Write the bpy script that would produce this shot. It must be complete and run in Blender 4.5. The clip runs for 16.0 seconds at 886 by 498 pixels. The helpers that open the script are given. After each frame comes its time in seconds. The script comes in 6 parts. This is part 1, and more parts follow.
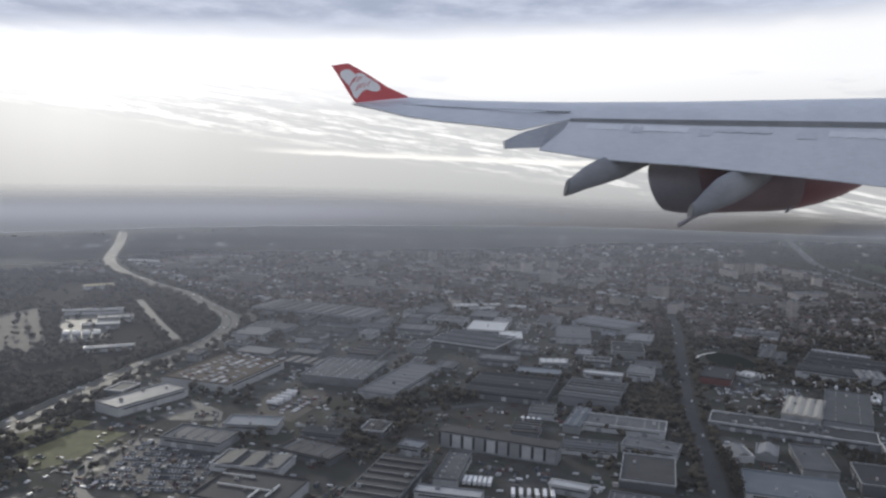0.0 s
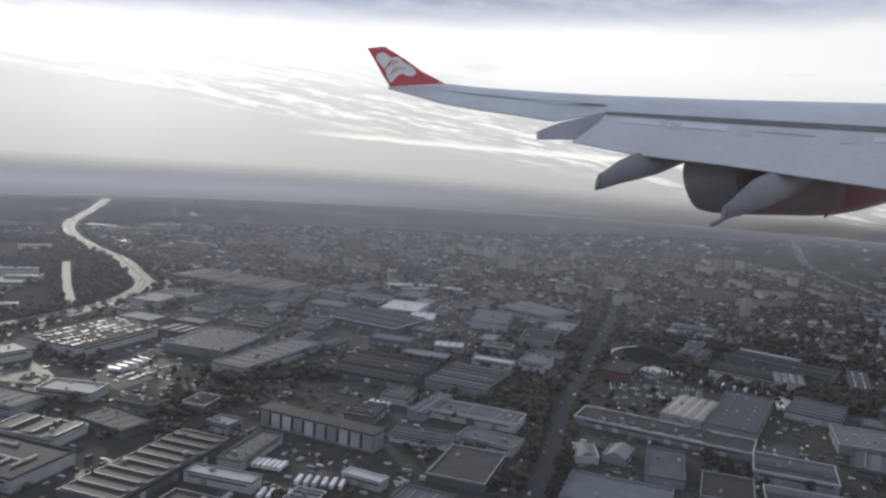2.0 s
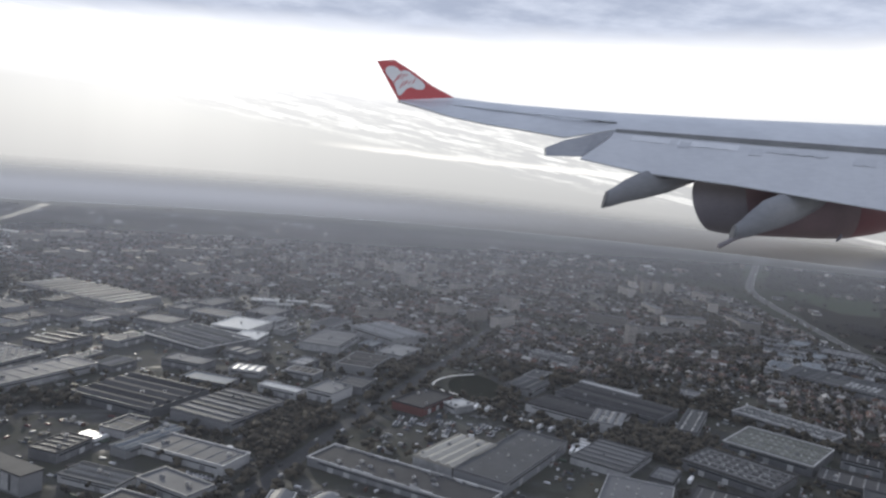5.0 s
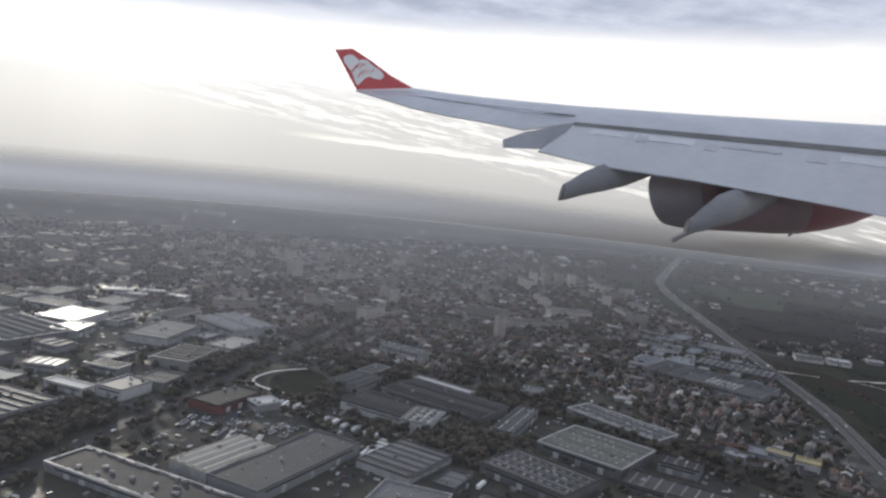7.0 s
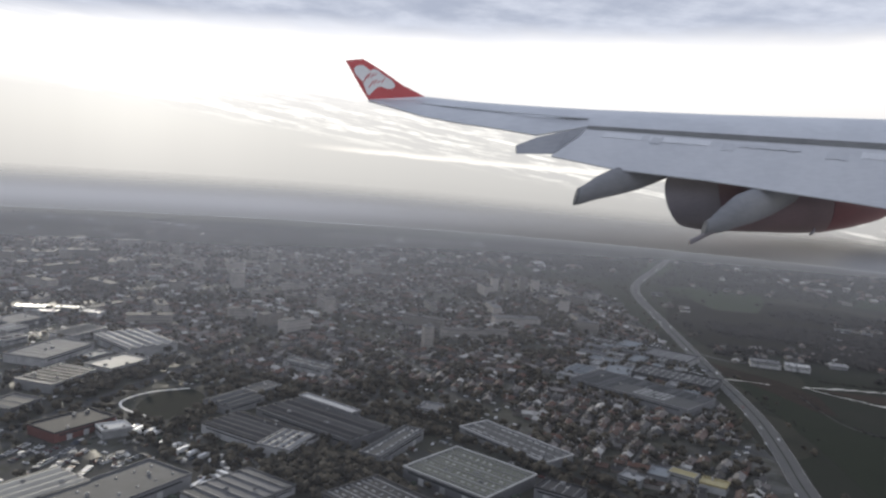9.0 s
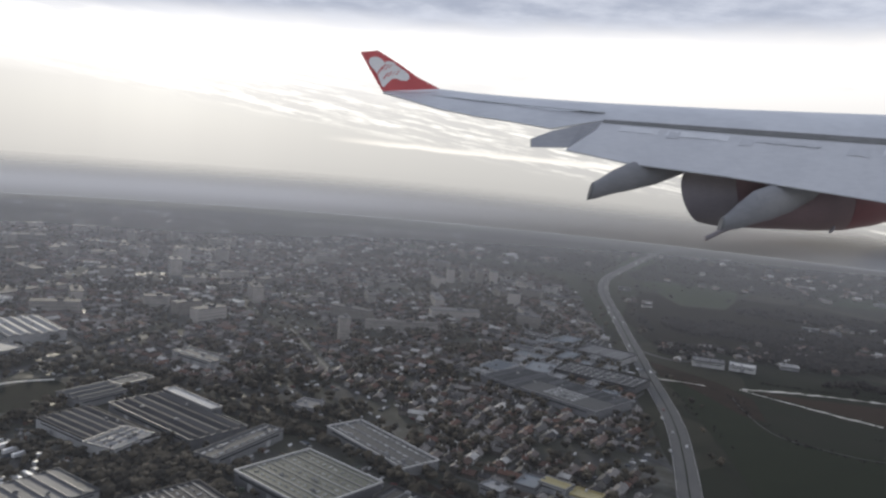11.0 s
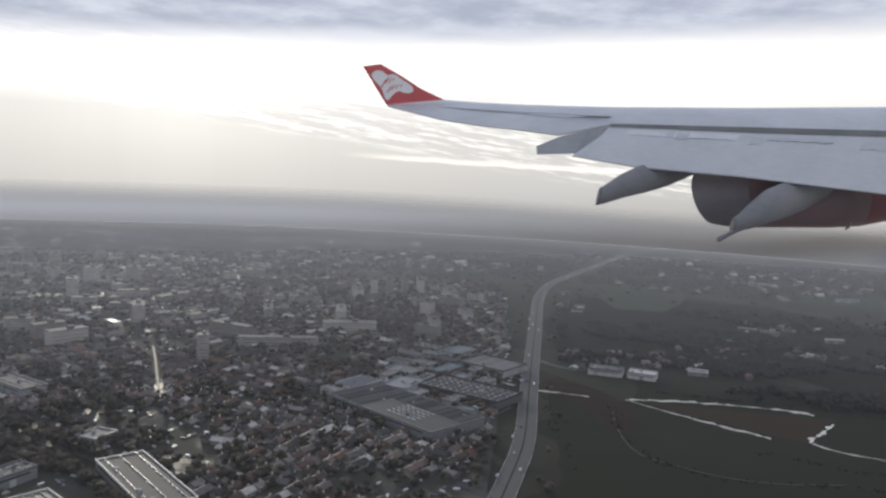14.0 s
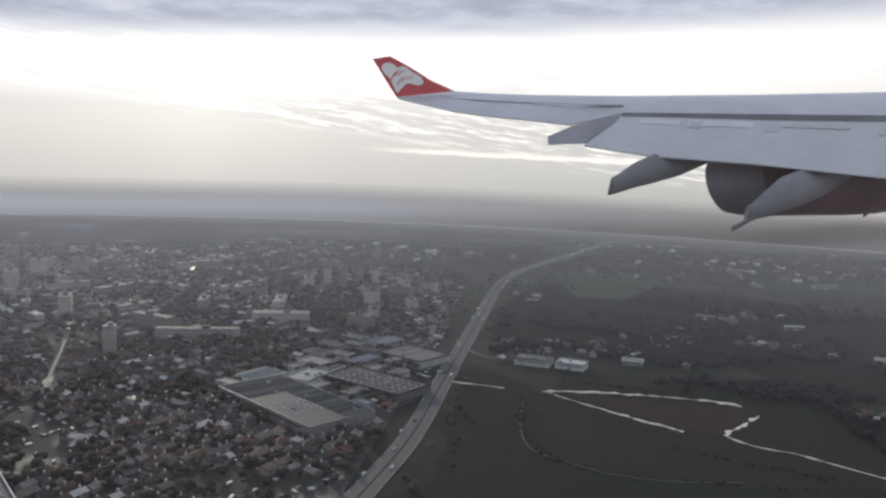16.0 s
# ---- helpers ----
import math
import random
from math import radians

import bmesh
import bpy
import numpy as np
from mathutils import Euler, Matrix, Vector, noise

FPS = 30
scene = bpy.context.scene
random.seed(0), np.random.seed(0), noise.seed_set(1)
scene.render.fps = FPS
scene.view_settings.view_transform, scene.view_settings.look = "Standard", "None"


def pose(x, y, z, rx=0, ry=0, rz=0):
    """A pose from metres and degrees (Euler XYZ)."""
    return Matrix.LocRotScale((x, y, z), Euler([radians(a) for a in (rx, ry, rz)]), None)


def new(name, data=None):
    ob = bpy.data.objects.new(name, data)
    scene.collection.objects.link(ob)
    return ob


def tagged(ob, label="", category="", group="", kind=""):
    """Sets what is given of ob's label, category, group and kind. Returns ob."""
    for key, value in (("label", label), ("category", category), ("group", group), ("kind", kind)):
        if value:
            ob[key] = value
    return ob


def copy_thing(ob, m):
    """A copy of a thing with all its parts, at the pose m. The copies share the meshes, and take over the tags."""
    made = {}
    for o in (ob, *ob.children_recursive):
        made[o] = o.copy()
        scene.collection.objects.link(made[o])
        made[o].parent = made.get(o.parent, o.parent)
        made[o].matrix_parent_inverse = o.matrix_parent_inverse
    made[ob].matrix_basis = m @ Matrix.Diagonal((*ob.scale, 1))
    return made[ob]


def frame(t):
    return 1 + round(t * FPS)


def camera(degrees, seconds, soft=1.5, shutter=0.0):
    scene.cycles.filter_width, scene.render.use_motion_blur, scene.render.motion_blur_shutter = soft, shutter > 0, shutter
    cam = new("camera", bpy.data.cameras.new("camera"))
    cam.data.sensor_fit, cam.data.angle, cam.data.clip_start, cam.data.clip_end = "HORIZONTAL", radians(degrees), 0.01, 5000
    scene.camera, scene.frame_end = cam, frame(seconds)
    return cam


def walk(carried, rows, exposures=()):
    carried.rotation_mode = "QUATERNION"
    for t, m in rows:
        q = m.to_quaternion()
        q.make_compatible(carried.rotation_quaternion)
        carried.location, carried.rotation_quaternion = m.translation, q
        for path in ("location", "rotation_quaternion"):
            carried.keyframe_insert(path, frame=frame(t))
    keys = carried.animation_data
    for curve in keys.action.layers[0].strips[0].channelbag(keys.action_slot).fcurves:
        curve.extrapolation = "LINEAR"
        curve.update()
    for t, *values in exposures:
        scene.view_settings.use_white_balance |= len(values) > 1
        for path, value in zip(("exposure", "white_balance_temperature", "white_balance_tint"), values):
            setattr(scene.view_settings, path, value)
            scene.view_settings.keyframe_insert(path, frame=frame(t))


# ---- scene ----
# A town and its fields under a low aircraft, all kept at 0.3 of life size, and the aircraft's wing beyond them in the sky.
cam = camera(57.4, 16.0, soft=2.5)
# seconds, x, y, z in metres, then yaw, pitch, roll in degrees
ROWS = [
    (0.0, 14.57, -7.55, 71.24, -3.01, -6.19, -1.38),
    (0.5, 26.89, -3.52, 69.08, -1.16, -5.57, -2.93),
    (1.0, 39.16, 0.56, 66.96, -1.03, -6.73, -4.04),
    (1.5, 51.33, 4.87, 65.52, 0.62, -7.59, -5.12),
    (2.0, 63.38, 9.52, 65.82, -0.03, -7.09, -3.93),
    (2.5, 75.10, 14.34, 67.43, 0.65, -6.63, -2.75),
    (3.0, 86.36, 18.93, 68.83, 0.31, -5.95, -2.96),
    (5.5, 139.32, 38.27, 68.46, 1.71, -6.27, -5.29),
    (6.0, 149.72, 42.30, 68.56, 1.93, -6.35, -4.75),
    (6.5, 159.91, 46.45, 68.80, -0.92, -6.34, -5.40),
    (7.0, 170.07, 50.74, 69.10, -0.80, -6.54, -5.88),
    (7.5, 180.13, 55.28, 69.63, 0.18, -6.37, -3.60),
    (8.0, 190.00, 60.00, 69.95, 1.59, -6.24, -4.23),
    (8.5, 199.53, 64.92, 69.82, 1.32, -6.19, -3.90),
    (9.0, 208.72, 69.81, 69.38, 0.73, -6.08, -4.27),
    (11.5, 253.58, 93.49, 67.84, 2.81, -6.71, -4.50),
    (12.0, 262.23, 98.07, 67.98, 2.58, -6.32, -3.05),
    (12.5, 270.63, 102.48, 68.15, 1.44, -5.91, -2.34),
    (13.0, 278.91, 106.65, 67.93, 1.96, -6.03, -4.84),
    (13.5, 287.03, 110.67, 67.29, 2.83, -5.56, -4.21),
    (14.0, 295.05, 114.47, 66.21, 3.57, -5.87, -2.52),
    (14.5, 303.00, 118.11, 65.18, 3.89, -5.53, -2.19),
    (15.0, 310.86, 121.81, 64.33, 3.91, -6.03, -2.35),
    (15.5, 318.60, 125.72, 63.72, 4.69, -6.65, -2.67),
    (16.0, 326.22, 129.88, 63.44, 4.85, -6.42, -1.74),
]
walk(cam, [(t, pose(x, y, z, 90 + pitch, roll, yaw)) for t, x, y, z, yaw, pitch, roll in ROWS],
     [(0.0, 0.08, 6450, 10), (0.6, 0.02, 6450, 10), (1.2, -0.14, 6500, 10), (1.7, -0.09, 6500, 10), (2.5, 0.14, 6450, 10), (6.0, 0.22, 6500, 10), (7.5, 0.20, 6700, 10), (9.0, 0.20, 6700, 10),
      (11.5, 0.13, 6750, 10), (12.5, 0.18, 6750, 10), (14.5, 0.16, 6750, 10), (15.5, 0.10, 6750, 10), (16.0, 0.10, 6750, 10)])

# ---- world, sun ----
SUN_AZIMUTH, SUN_HEIGHT = -24.0, 12.5  # degrees from +y towards +x, and above the horizon
sun_way = Vector((math.sin(radians(SUN_AZIMUTH)) * math.cos(radians(SUN_HEIGHT)),
                  math.cos(radians(SUN_AZIMUTH)) * math.cos(radians(SUN_HEIGHT)), math.sin(radians(SUN_HEIGHT))))
sun_data = bpy.data.lights.new("sun", "SUN")
sun_data.energy, sun_data.angle, sun_data.color = 1.5, radians(3.0), (1.0, 0.94, 0.80)
sun = new("sun", sun_data)
sun.rotation_mode = "QUATERNION"
sun.rotation_quaternion = (-sun_way).to_track_quat("-Z", "Y")


class Nodes:
    """Short calls for building a node tree."""

    def __init__(self, tree, fresh=True):
        self.tree = tree
        if fresh:
            tree.nodes.clear()

    def add(self, kind, ins=None, **props):
        n = self.tree.nodes.new(kind)
        for k, val in props.items():
            if k == "operation":
                n.operation = val
            elif k == "blend_type":
                n.blend_type = val
            elif k == "data_type":
                n.data_type = val
            elif k == "sky_type":
                n.sky_type = val
            elif k == "feature":
                n.feature = val
            elif k == "interpolation_type":
                n.interpolation_type = val
            elif k == "wave_type":
                n.wave_type = val
            elif k == "bands_direction":
                n.bands_direction = val
        for k, val in (ins or {}).items():
            sock = n.inputs[k]
            if isinstance(val, bpy.types.NodeSocket):
                self.tree.links.new(val, sock)
            else:
                sock.default_value = val
        return n

    def math(self, op, a, b=0.0, c=0.0):
        return self.add("ShaderNodeMath", {0: a, 1: b, 2: c}, operation=op).outputs[0]

    def mix(self, fac, a, b):
        n = self.add("ShaderNodeMix", data_type="RGBA")
        for sock, val in ((n.inputs[0], fac), (n.inputs[6], a), (n.inputs[7], b)):
            if isinstance(val, bpy.types.NodeSocket):
                self.tree.links.new(val, sock)
            else:
                sock.default_value = val if not isinstance(val, tuple) or len(val) == 4 else (*val, 1)
        return n.outputs[2]

    def ramp(self, fac, stops):
        n = self.add("ShaderNodeValToRGB", {0: fac})
        r = n.color_ramp
        while len(r.elements) < len(stops):
            r.elements.new(0.5)
        for e, (p, c) in zip(r.elements, stops):
            e.position = p
            e.color = (c, c, c, 1) if not isinstance(c, tuple) else (*c, 1)
        return n.outputs[0]

    def step(self, val, lo, hi):
        return self.add("ShaderNodeMapRange", {0: val, 1: lo, 2: hi, 3: 0.0, 4: 1.0}, interpolation_type="SMOOTHSTEP").outputs[0]

    def noise(self, vec, scale, detail=3.0, rough=0.55):
        return self.add("ShaderNodeTexNoise", {"Vector": vec, "Scale": scale, "Detail": detail, "Roughness": rough}).outputs[0]


world = bpy.data.worlds.new("sky")
scene.world = world
world.use_nodes = True
N = Nodes(world.node_tree)
way = N.add("ShaderNodeTexCoord").outputs["Generated"]
xyz = N.add("ShaderNodeSeparateXYZ", {0: way})
wx, wy, wz = xyz.outputs
sky = N.add("ShaderNodeTexSky", sky_type="NISHITA")
sky.sun_disc, sky.sun_elevation, sky.sun_rotation = False, radians(SUN_HEIGHT), radians(SUN_AZIMUTH)
clear = N.add("ShaderNodeVectorMath", {0: sky.outputs[0], "Scale": 0.02}, operation="SCALE").outputs[0]
# clouds lie on a flat layer: the way to it, stretched towards the horizon
flat = N.math("ADD", N.math("MAXIMUM", N.math("ADD", wz, 0.02), 0.0), 0.06)
cu, cv_ = N.math("DIVIDE", wx, flat), N.math("DIVIDE", wy, flat)
layer = N.add("ShaderNodeCombineXYZ", {0: cu, 1: cv_, 2: 0.0}).outputs[0]
fine = N.noise(layer, 2.3, 6.0, 0.62)
broad = N.noise(layer, 0.55, 4.0, 0.55)
# veil from the mist below the horizon up to the bright gap under the dark deck
rise = N.math("MULTIPLY", N.math("ADD", wz, 0.10), 3.3333)
veil = N.ramp(rise, [(0.0, (0.33, 0.335, 0.345)), (0.10, (0.40, 0.405, 0.41)), (0.17, (0.49, 0.493, 0.495)), (0.25, (0.56, 0.562, 0.56)), (0.34, (0.61, 0.612, 0.608)), (0.42, (0.66, 0.662, 0.655)), (0.50, (0.70, 0.70, 0.70)), (0.58, (0.93, 0.93, 0.94)), (0.70, (1.08, 1.08, 1.10))])
# torn bright streaks along a slanting bank, grey wisps beneath it
bank = N.math("ADD", wz, N.math("MULTIPLY", wx, 0.125))
bank = N.math("ADD", bank, N.math("MULTIPLY", N.math("SUBTRACT", N.noise(way, 6.0, 3.0), 0.5), 0.012))
streak_at = N.add("ShaderNodeCombineXYZ", {0: N.math("MULTIPLY", wx, 9.0), 1: N.math("MULTIPLY", bank, 150.0), 2: 0.0}).outputs[0]
streaks = N.noise(streak_at, 1.0, 6.0, 0.68)
ripple = N.noise(N.add("ShaderNodeCombineXYZ", {0: N.math("MULTIPLY", wx, 34.0), 1: N.math("MULTIPLY", bank, 190.0), 2: 3.0}).outputs[0], 1.0, 3.0, 0.6)
streaks = N.math("ADD", N.math("MULTIPLY", streaks, 0.7), N.math("MULTIPLY", ripple, 0.3))
on_bank = N.math("MULTIPLY", N.step(bank, -0.006, 0.016), N.math("SUBTRACT", 1.0, N.step(bank, 0.036, 0.07)))
gloom = N.math("MULTIPLY", N.step(streaks, 0.56, 0.40), N.math("MULTIPLY", N.math("SUBTRACT", 1.0, N.step(bank, 0.05, 0.10)), N.step(bank, -0.02, 0.02)))
veil = N.mix(N.math("MULTIPLY", gloom, 0.45), veil, (0.60, 0.605, 0.63))
veil = N.mix(N.math("MULTIPLY", N.math("MULTIPLY", N.step(streaks, 0.47, 0.60), on_bank), 0.85), veil, (1.12, 1.12, 1.10))
# soft grey wisps inside the bright gap
wisp = N.noise(N.add("ShaderNodeMapping", {"Vector": way, "Scale": (5.0, 5.0, 26.0)}).outputs[0], 1.3, 5.0, 0.6)
veil = N.mix(N.math("MULTIPLY", N.step(wisp, 0.52, 0.70), N.math("MULTIPLY", N.step(wx, -0.25, 0.25), N.math("MULTIPLY", N.step(wz, 0.03, 0.06), N.math("SUBTRACT", 1.0, N.step(wz, 0.09, 0.125))))), veil, (0.76, 0.77, 0.80))
# one long bright slit low over the horizon
slit_y = N.math("ADD", wz, N.math("MULTIPLY", N.math("SUBTRACT", N.noise(N.add("ShaderNodeMapping", {"Vector": way, "Scale": (1.0, 1.0, 0.2)}).outputs[0], 16.0, 4.0), 0.5), 0.007))
slit_y = N.math("ADD", slit_y, N.math("MULTIPLY", wx, 0.02))
slit = N.math("MULTIPLY", N.step(slit_y, 0.0005, 0.004), N.math("SUBTRACT", 1.0, N.step(slit_y, 0.004, 0.0105)))
slit = N.math("MULTIPLY", slit, N.math("MULTIPLY", N.step(wx, -0.20, -0.08), N.math("SUBTRACT", 1.0, N.step(wx, 0.2, 0.4))))
veil = N.mix(N.math("MULTIPLY", slit, 0.85), veil, (1.08, 1.05, 1.0))
dim = N.math("SUBTRACT", 1.0, N.math("MULTIPLY", N.step(wx, 0.05, 0.5), 0.12))
veil = N.add("ShaderNodeVectorMath", {0: veil, "Scale": dim}, operation="SCALE").outputs[0]
# glow of the veiled sun through the gap, and its pale shafts below
gap_way = Vector((math.sin(radians(-21.5)) * math.cos(radians(6.0)), math.cos(radians(-21.5)) * math.cos(radians(6.0)), math.sin(radians(6.0))))
near_sun = N.add("ShaderNodeVectorMath", {0: way, 1: tuple(gap_way)}, operation="DOT_PRODUCT").outputs["Value"]
glow = N.math("POWER", N.math("MAXIMUM", near_sun, 0.0), 160.0)
halo = N.math("POWER", N.math("MAXIMUM", near_sun, 0.0), 22.0)
shafts = N.math("ADD", 0.7, N.math("MULTIPLY", N.noise(N.add("ShaderNodeMapping", {"Vector": way, "Scale": (9.0, 9.0, 1.0)}).outputs[0], 1.6, 3.0), 0.6))
shine = N.math("MULTIPLY", N.math("ADD", N.math("MULTIPLY", glow, 0.11), N.math("MULTIPLY", halo, 0.10)), shafts)
warm = N.mix(shine, (0.0, 0.0, 0.0), (1.0, 1.0, 0.965))
# dark deck overhead, its edge torn
edge = N.math("ADD", wz, N.math("MULTIPLY", N.math("SUBTRACT", broad, 0.5), 0.03))
edge = N.math("ADD", edge, N.math("MULTIPLY", N.math("SUBTRACT", fine, 0.5), 0.022))
edge = N.math("SUBTRACT", edge, N.math("MULTIPLY", wx, 0.042))
deck = N.step(edge, 0.129, 0.170)
deck_col = N.mix(N.step(fine, 0.3, 0.75), (0.38, 0.43, 0.55), (0.62, 0.67, 0.79))
lit = N.add("ShaderNodeVectorMath", {0: veil, 1: warm}, operation="ADD").outputs[0]
cover = N.mix(deck, lit, deck_col)
final = N.mix(0.985, clear, cover)
N.add("ShaderNodeOutputWorld", {0: N.add("ShaderNodeBackground", {0: final, 1: 1.0}).outputs[0]})


# ---- materials ----
def material(name, build, rough=0.6, metal=0.0, spec=0.5):
    m = bpy.data.materials.new(name)
    m.use_nodes = True
    k = Nodes(m.node_tree)
    bsdf = k.add("ShaderNodeBsdfPrincipled", {"Roughness": rough, "Metallic": metal, "Specular IOR Level": spec})
    col, r, bump = build(k)
    if isinstance(col, tuple):
        bsdf.inputs["Base Color"].default_value = (*col, 1)
    else:
        k.tree.links.new(col, bsdf.inputs["Base Color"])
    if r is not None:
        k.tree.links.new(r, bsdf.inputs["Roughness"])
    if bump is not None:
        h, strength, dist = bump
        k.tree.links.new(k.add("ShaderNodeBump", {"Height": h, "Strength": strength, "Distance": dist}).outputs[0], bsdf.inputs["Normal"])
    k.add("ShaderNodeOutputMaterial", {0: bsdf.outputs[0]})
    return m


def where(k):
    return k.add("ShaderNodeNewGeometry").outputs["Position"]


def one_of(k, joined):
    return k.add("ShaderNodeNewGeometry").outputs["Random Per Island"] if joined else k.add("ShaderNodeObjectInfo").outputs["Random"]


def worn(a, b, size, joined=False, grain=3.0, spread=0.35, r=(0.4, 0.7)):
    """A surface between two colours: stains of that size in metres, finer grain, and a tone of its own for each piece."""
    def build(k):
        p = where(k)
        big, small = k.noise(p, 1.0 / size, 3.0), k.noise(p, grain / size * 3, 4.0)
        f = k.math("ADD", k.math("MULTIPLY", big, 0.7), k.math("MULTIPLY", small, 0.5))
        f = k.math("ADD", f, k.math("MULTIPLY", k.math("SUBTRACT", one_of(k, joined), 0.5), spread * 2))
        col = k.mix(k.step(f, 0.25, 0.95), a, b)
        return col, k.math("ADD", k.math("MULTIPLY", small, r[1] - r[0]), r[0]), (small, 0.25, 0.03)
    return build


def palette(stops, joined=False, size=1.2, r=(0.5, 0.8)):
    """Each piece takes one of the colours; stains over it."""
    def build(k):
        p = where(k)
        n = k.add("ShaderNodeValToRGB", {0: one_of(k, joined)})
        ramp = n.color_ramp
        ramp.interpolation = "CONSTANT"
        while len(ramp.elements) < len(stops):
            ramp.elements.new(0.5)
        for i, (e, c) in enumerate(zip(ramp.elements, stops)):
            e.position, e.color = i / len(stops), (*c, 1)
        st = k.noise(p, 1.0 / size, 4.0, 0.6)
        col = k.mix(k.step(st, 0.35, 0.85), n.outputs[0], tuple(0.0 for _ in range(3)))
        col = k.mix(0.45, n.outputs[0], col)
        return col, k.math("ADD", k.math("MULTIPLY", st, r[1] - r[0]), r[0]), (st, 0.2, 0.02)
    return build


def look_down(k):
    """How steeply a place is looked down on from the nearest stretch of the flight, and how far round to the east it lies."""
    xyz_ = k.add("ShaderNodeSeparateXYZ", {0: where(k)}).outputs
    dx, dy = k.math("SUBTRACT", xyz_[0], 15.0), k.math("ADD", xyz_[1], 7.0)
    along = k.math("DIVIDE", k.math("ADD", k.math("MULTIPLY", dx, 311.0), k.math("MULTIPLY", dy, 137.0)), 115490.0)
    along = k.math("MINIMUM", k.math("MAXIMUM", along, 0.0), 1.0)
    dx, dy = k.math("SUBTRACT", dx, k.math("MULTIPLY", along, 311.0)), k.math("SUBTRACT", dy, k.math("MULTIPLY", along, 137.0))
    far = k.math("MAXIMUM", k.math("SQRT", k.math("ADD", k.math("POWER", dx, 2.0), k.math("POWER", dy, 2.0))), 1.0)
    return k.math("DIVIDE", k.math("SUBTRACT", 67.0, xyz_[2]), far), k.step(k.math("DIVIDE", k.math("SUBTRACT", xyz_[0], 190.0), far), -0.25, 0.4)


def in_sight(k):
    """Painted mist as opacity of land and haze sheet: 1 near, 0 far out."""
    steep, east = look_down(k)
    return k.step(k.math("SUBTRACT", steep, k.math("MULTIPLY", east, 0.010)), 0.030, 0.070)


def land(k):
    p = where(k)
    warp = k.add("ShaderNodeVectorMath", {0: p, 1: k.add("ShaderNodeVectorMath", {0: k.add("ShaderNodeTexNoise", {"Vector": p, "Scale": 0.01}).outputs[1], "Scale": 60.0}, operation="SCALE").outputs[0]}, operation="ADD").outputs[0]
    plots = k.add("ShaderNodeTexVoronoi", {"Vector": k.add("ShaderNodeMapping", {"Vector": warp, "Rotation": (0, 0, 0.35), "Scale": (1, 0.55, 1)}).outputs[0], "Scale": 0.011})
    wide = k.add("ShaderNodeTexVoronoi", {"Vector": k.add("ShaderNodeMapping", {"Vector": warp, "Rotation": (0, 0, 0.1), "Scale": (0.5, 1.0, 1)}).outputs[0], "Scale": 0.0034})
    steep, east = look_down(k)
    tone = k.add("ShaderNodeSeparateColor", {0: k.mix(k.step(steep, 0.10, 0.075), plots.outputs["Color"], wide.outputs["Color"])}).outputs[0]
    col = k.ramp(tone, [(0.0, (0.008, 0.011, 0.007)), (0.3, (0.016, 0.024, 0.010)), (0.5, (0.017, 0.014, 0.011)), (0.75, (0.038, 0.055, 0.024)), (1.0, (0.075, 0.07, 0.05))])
    # colour darkened near the flight path, left paler far out
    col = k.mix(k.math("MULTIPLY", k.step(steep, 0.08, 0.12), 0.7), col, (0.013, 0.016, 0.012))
    rows = k.noise(p, 0.06, 5.0, 0.6)
    col = k.mix(k.step(rows, 0.45, 0.75), col, (0.018, 0.020, 0.014))
    fine_ = k.noise(p, 0.6, 4.0)
    col = k.mix(k.math("MULTIPLY", fine_, 0.4), col, (0.024, 0.022, 0.017))
    return col, None, (fine_, 0.4, 0.3)


def yards(k):
    p = where(k)
    blot, mid, fine_ = k.noise(p, 0.035, 4.0), k.noise(p, 0.16, 4.0, 0.65), k.noise(p, 1.3, 4.0)
    col = k.ramp(mid, [(0.0, (0.013, 0.018, 0.009)), (0.42, (0.026, 0.028, 0.017)), (0.52, (0.036, 0.035, 0.033)), (0.66, (0.05, 0.049, 0.048)), (1.0, (0.09, 0.085, 0.08))])
    col = k.mix(k.step(blot, 0.42, 0.62), col, (0.036, 0.036, 0.022))
    col = k.mix(k.math("MULTIPLY", fine_, 0.4), col, (0.04, 0.04, 0.04))
    return col, k.math("SUBTRACT", 0.95, k.math("MULTIPLY", k.step(k.noise(p, 0.05, 4.0, 0.6), 0.50, 0.64), 0.42)), (fine_, 0.5, 0.15)


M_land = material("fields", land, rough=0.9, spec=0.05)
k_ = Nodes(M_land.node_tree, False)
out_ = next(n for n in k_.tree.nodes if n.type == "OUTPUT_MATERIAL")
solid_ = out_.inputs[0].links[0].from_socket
# at its far end the land is faded out: mist put into its opacity
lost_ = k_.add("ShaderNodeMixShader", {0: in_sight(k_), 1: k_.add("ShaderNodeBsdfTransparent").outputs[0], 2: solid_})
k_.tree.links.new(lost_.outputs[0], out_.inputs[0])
M_yard = material("town_ground", yards, rough=0.8, spec=0.3)
M_asphalt = material("asphalt", worn((0.036, 0.036, 0.038), (0.07, 0.069, 0.067), 3.0, r=(0.55, 0.8)), rough=0.6, spec=0.15)
M_motorway = material("worn_motorway", worn((0.085, 0.085, 0.085), (0.135, 0.133, 0.13), 8.0, r=(0.6, 0.8)), rough=0.7, spec=0.11)
M_wet_road = material("damp_motorway", worn((0.06, 0.058, 0.052), (0.105, 0.101, 0.09), 8.0, r=(0.54, 0.7)), rough=0.55, spec=0.15)
M_lane = material("worn_lane", worn((0.09, 0.088, 0.083), (0.15, 0.147, 0.138), 4.0, r=(0.55, 0.72)), rough=0.6, spec=0.2)
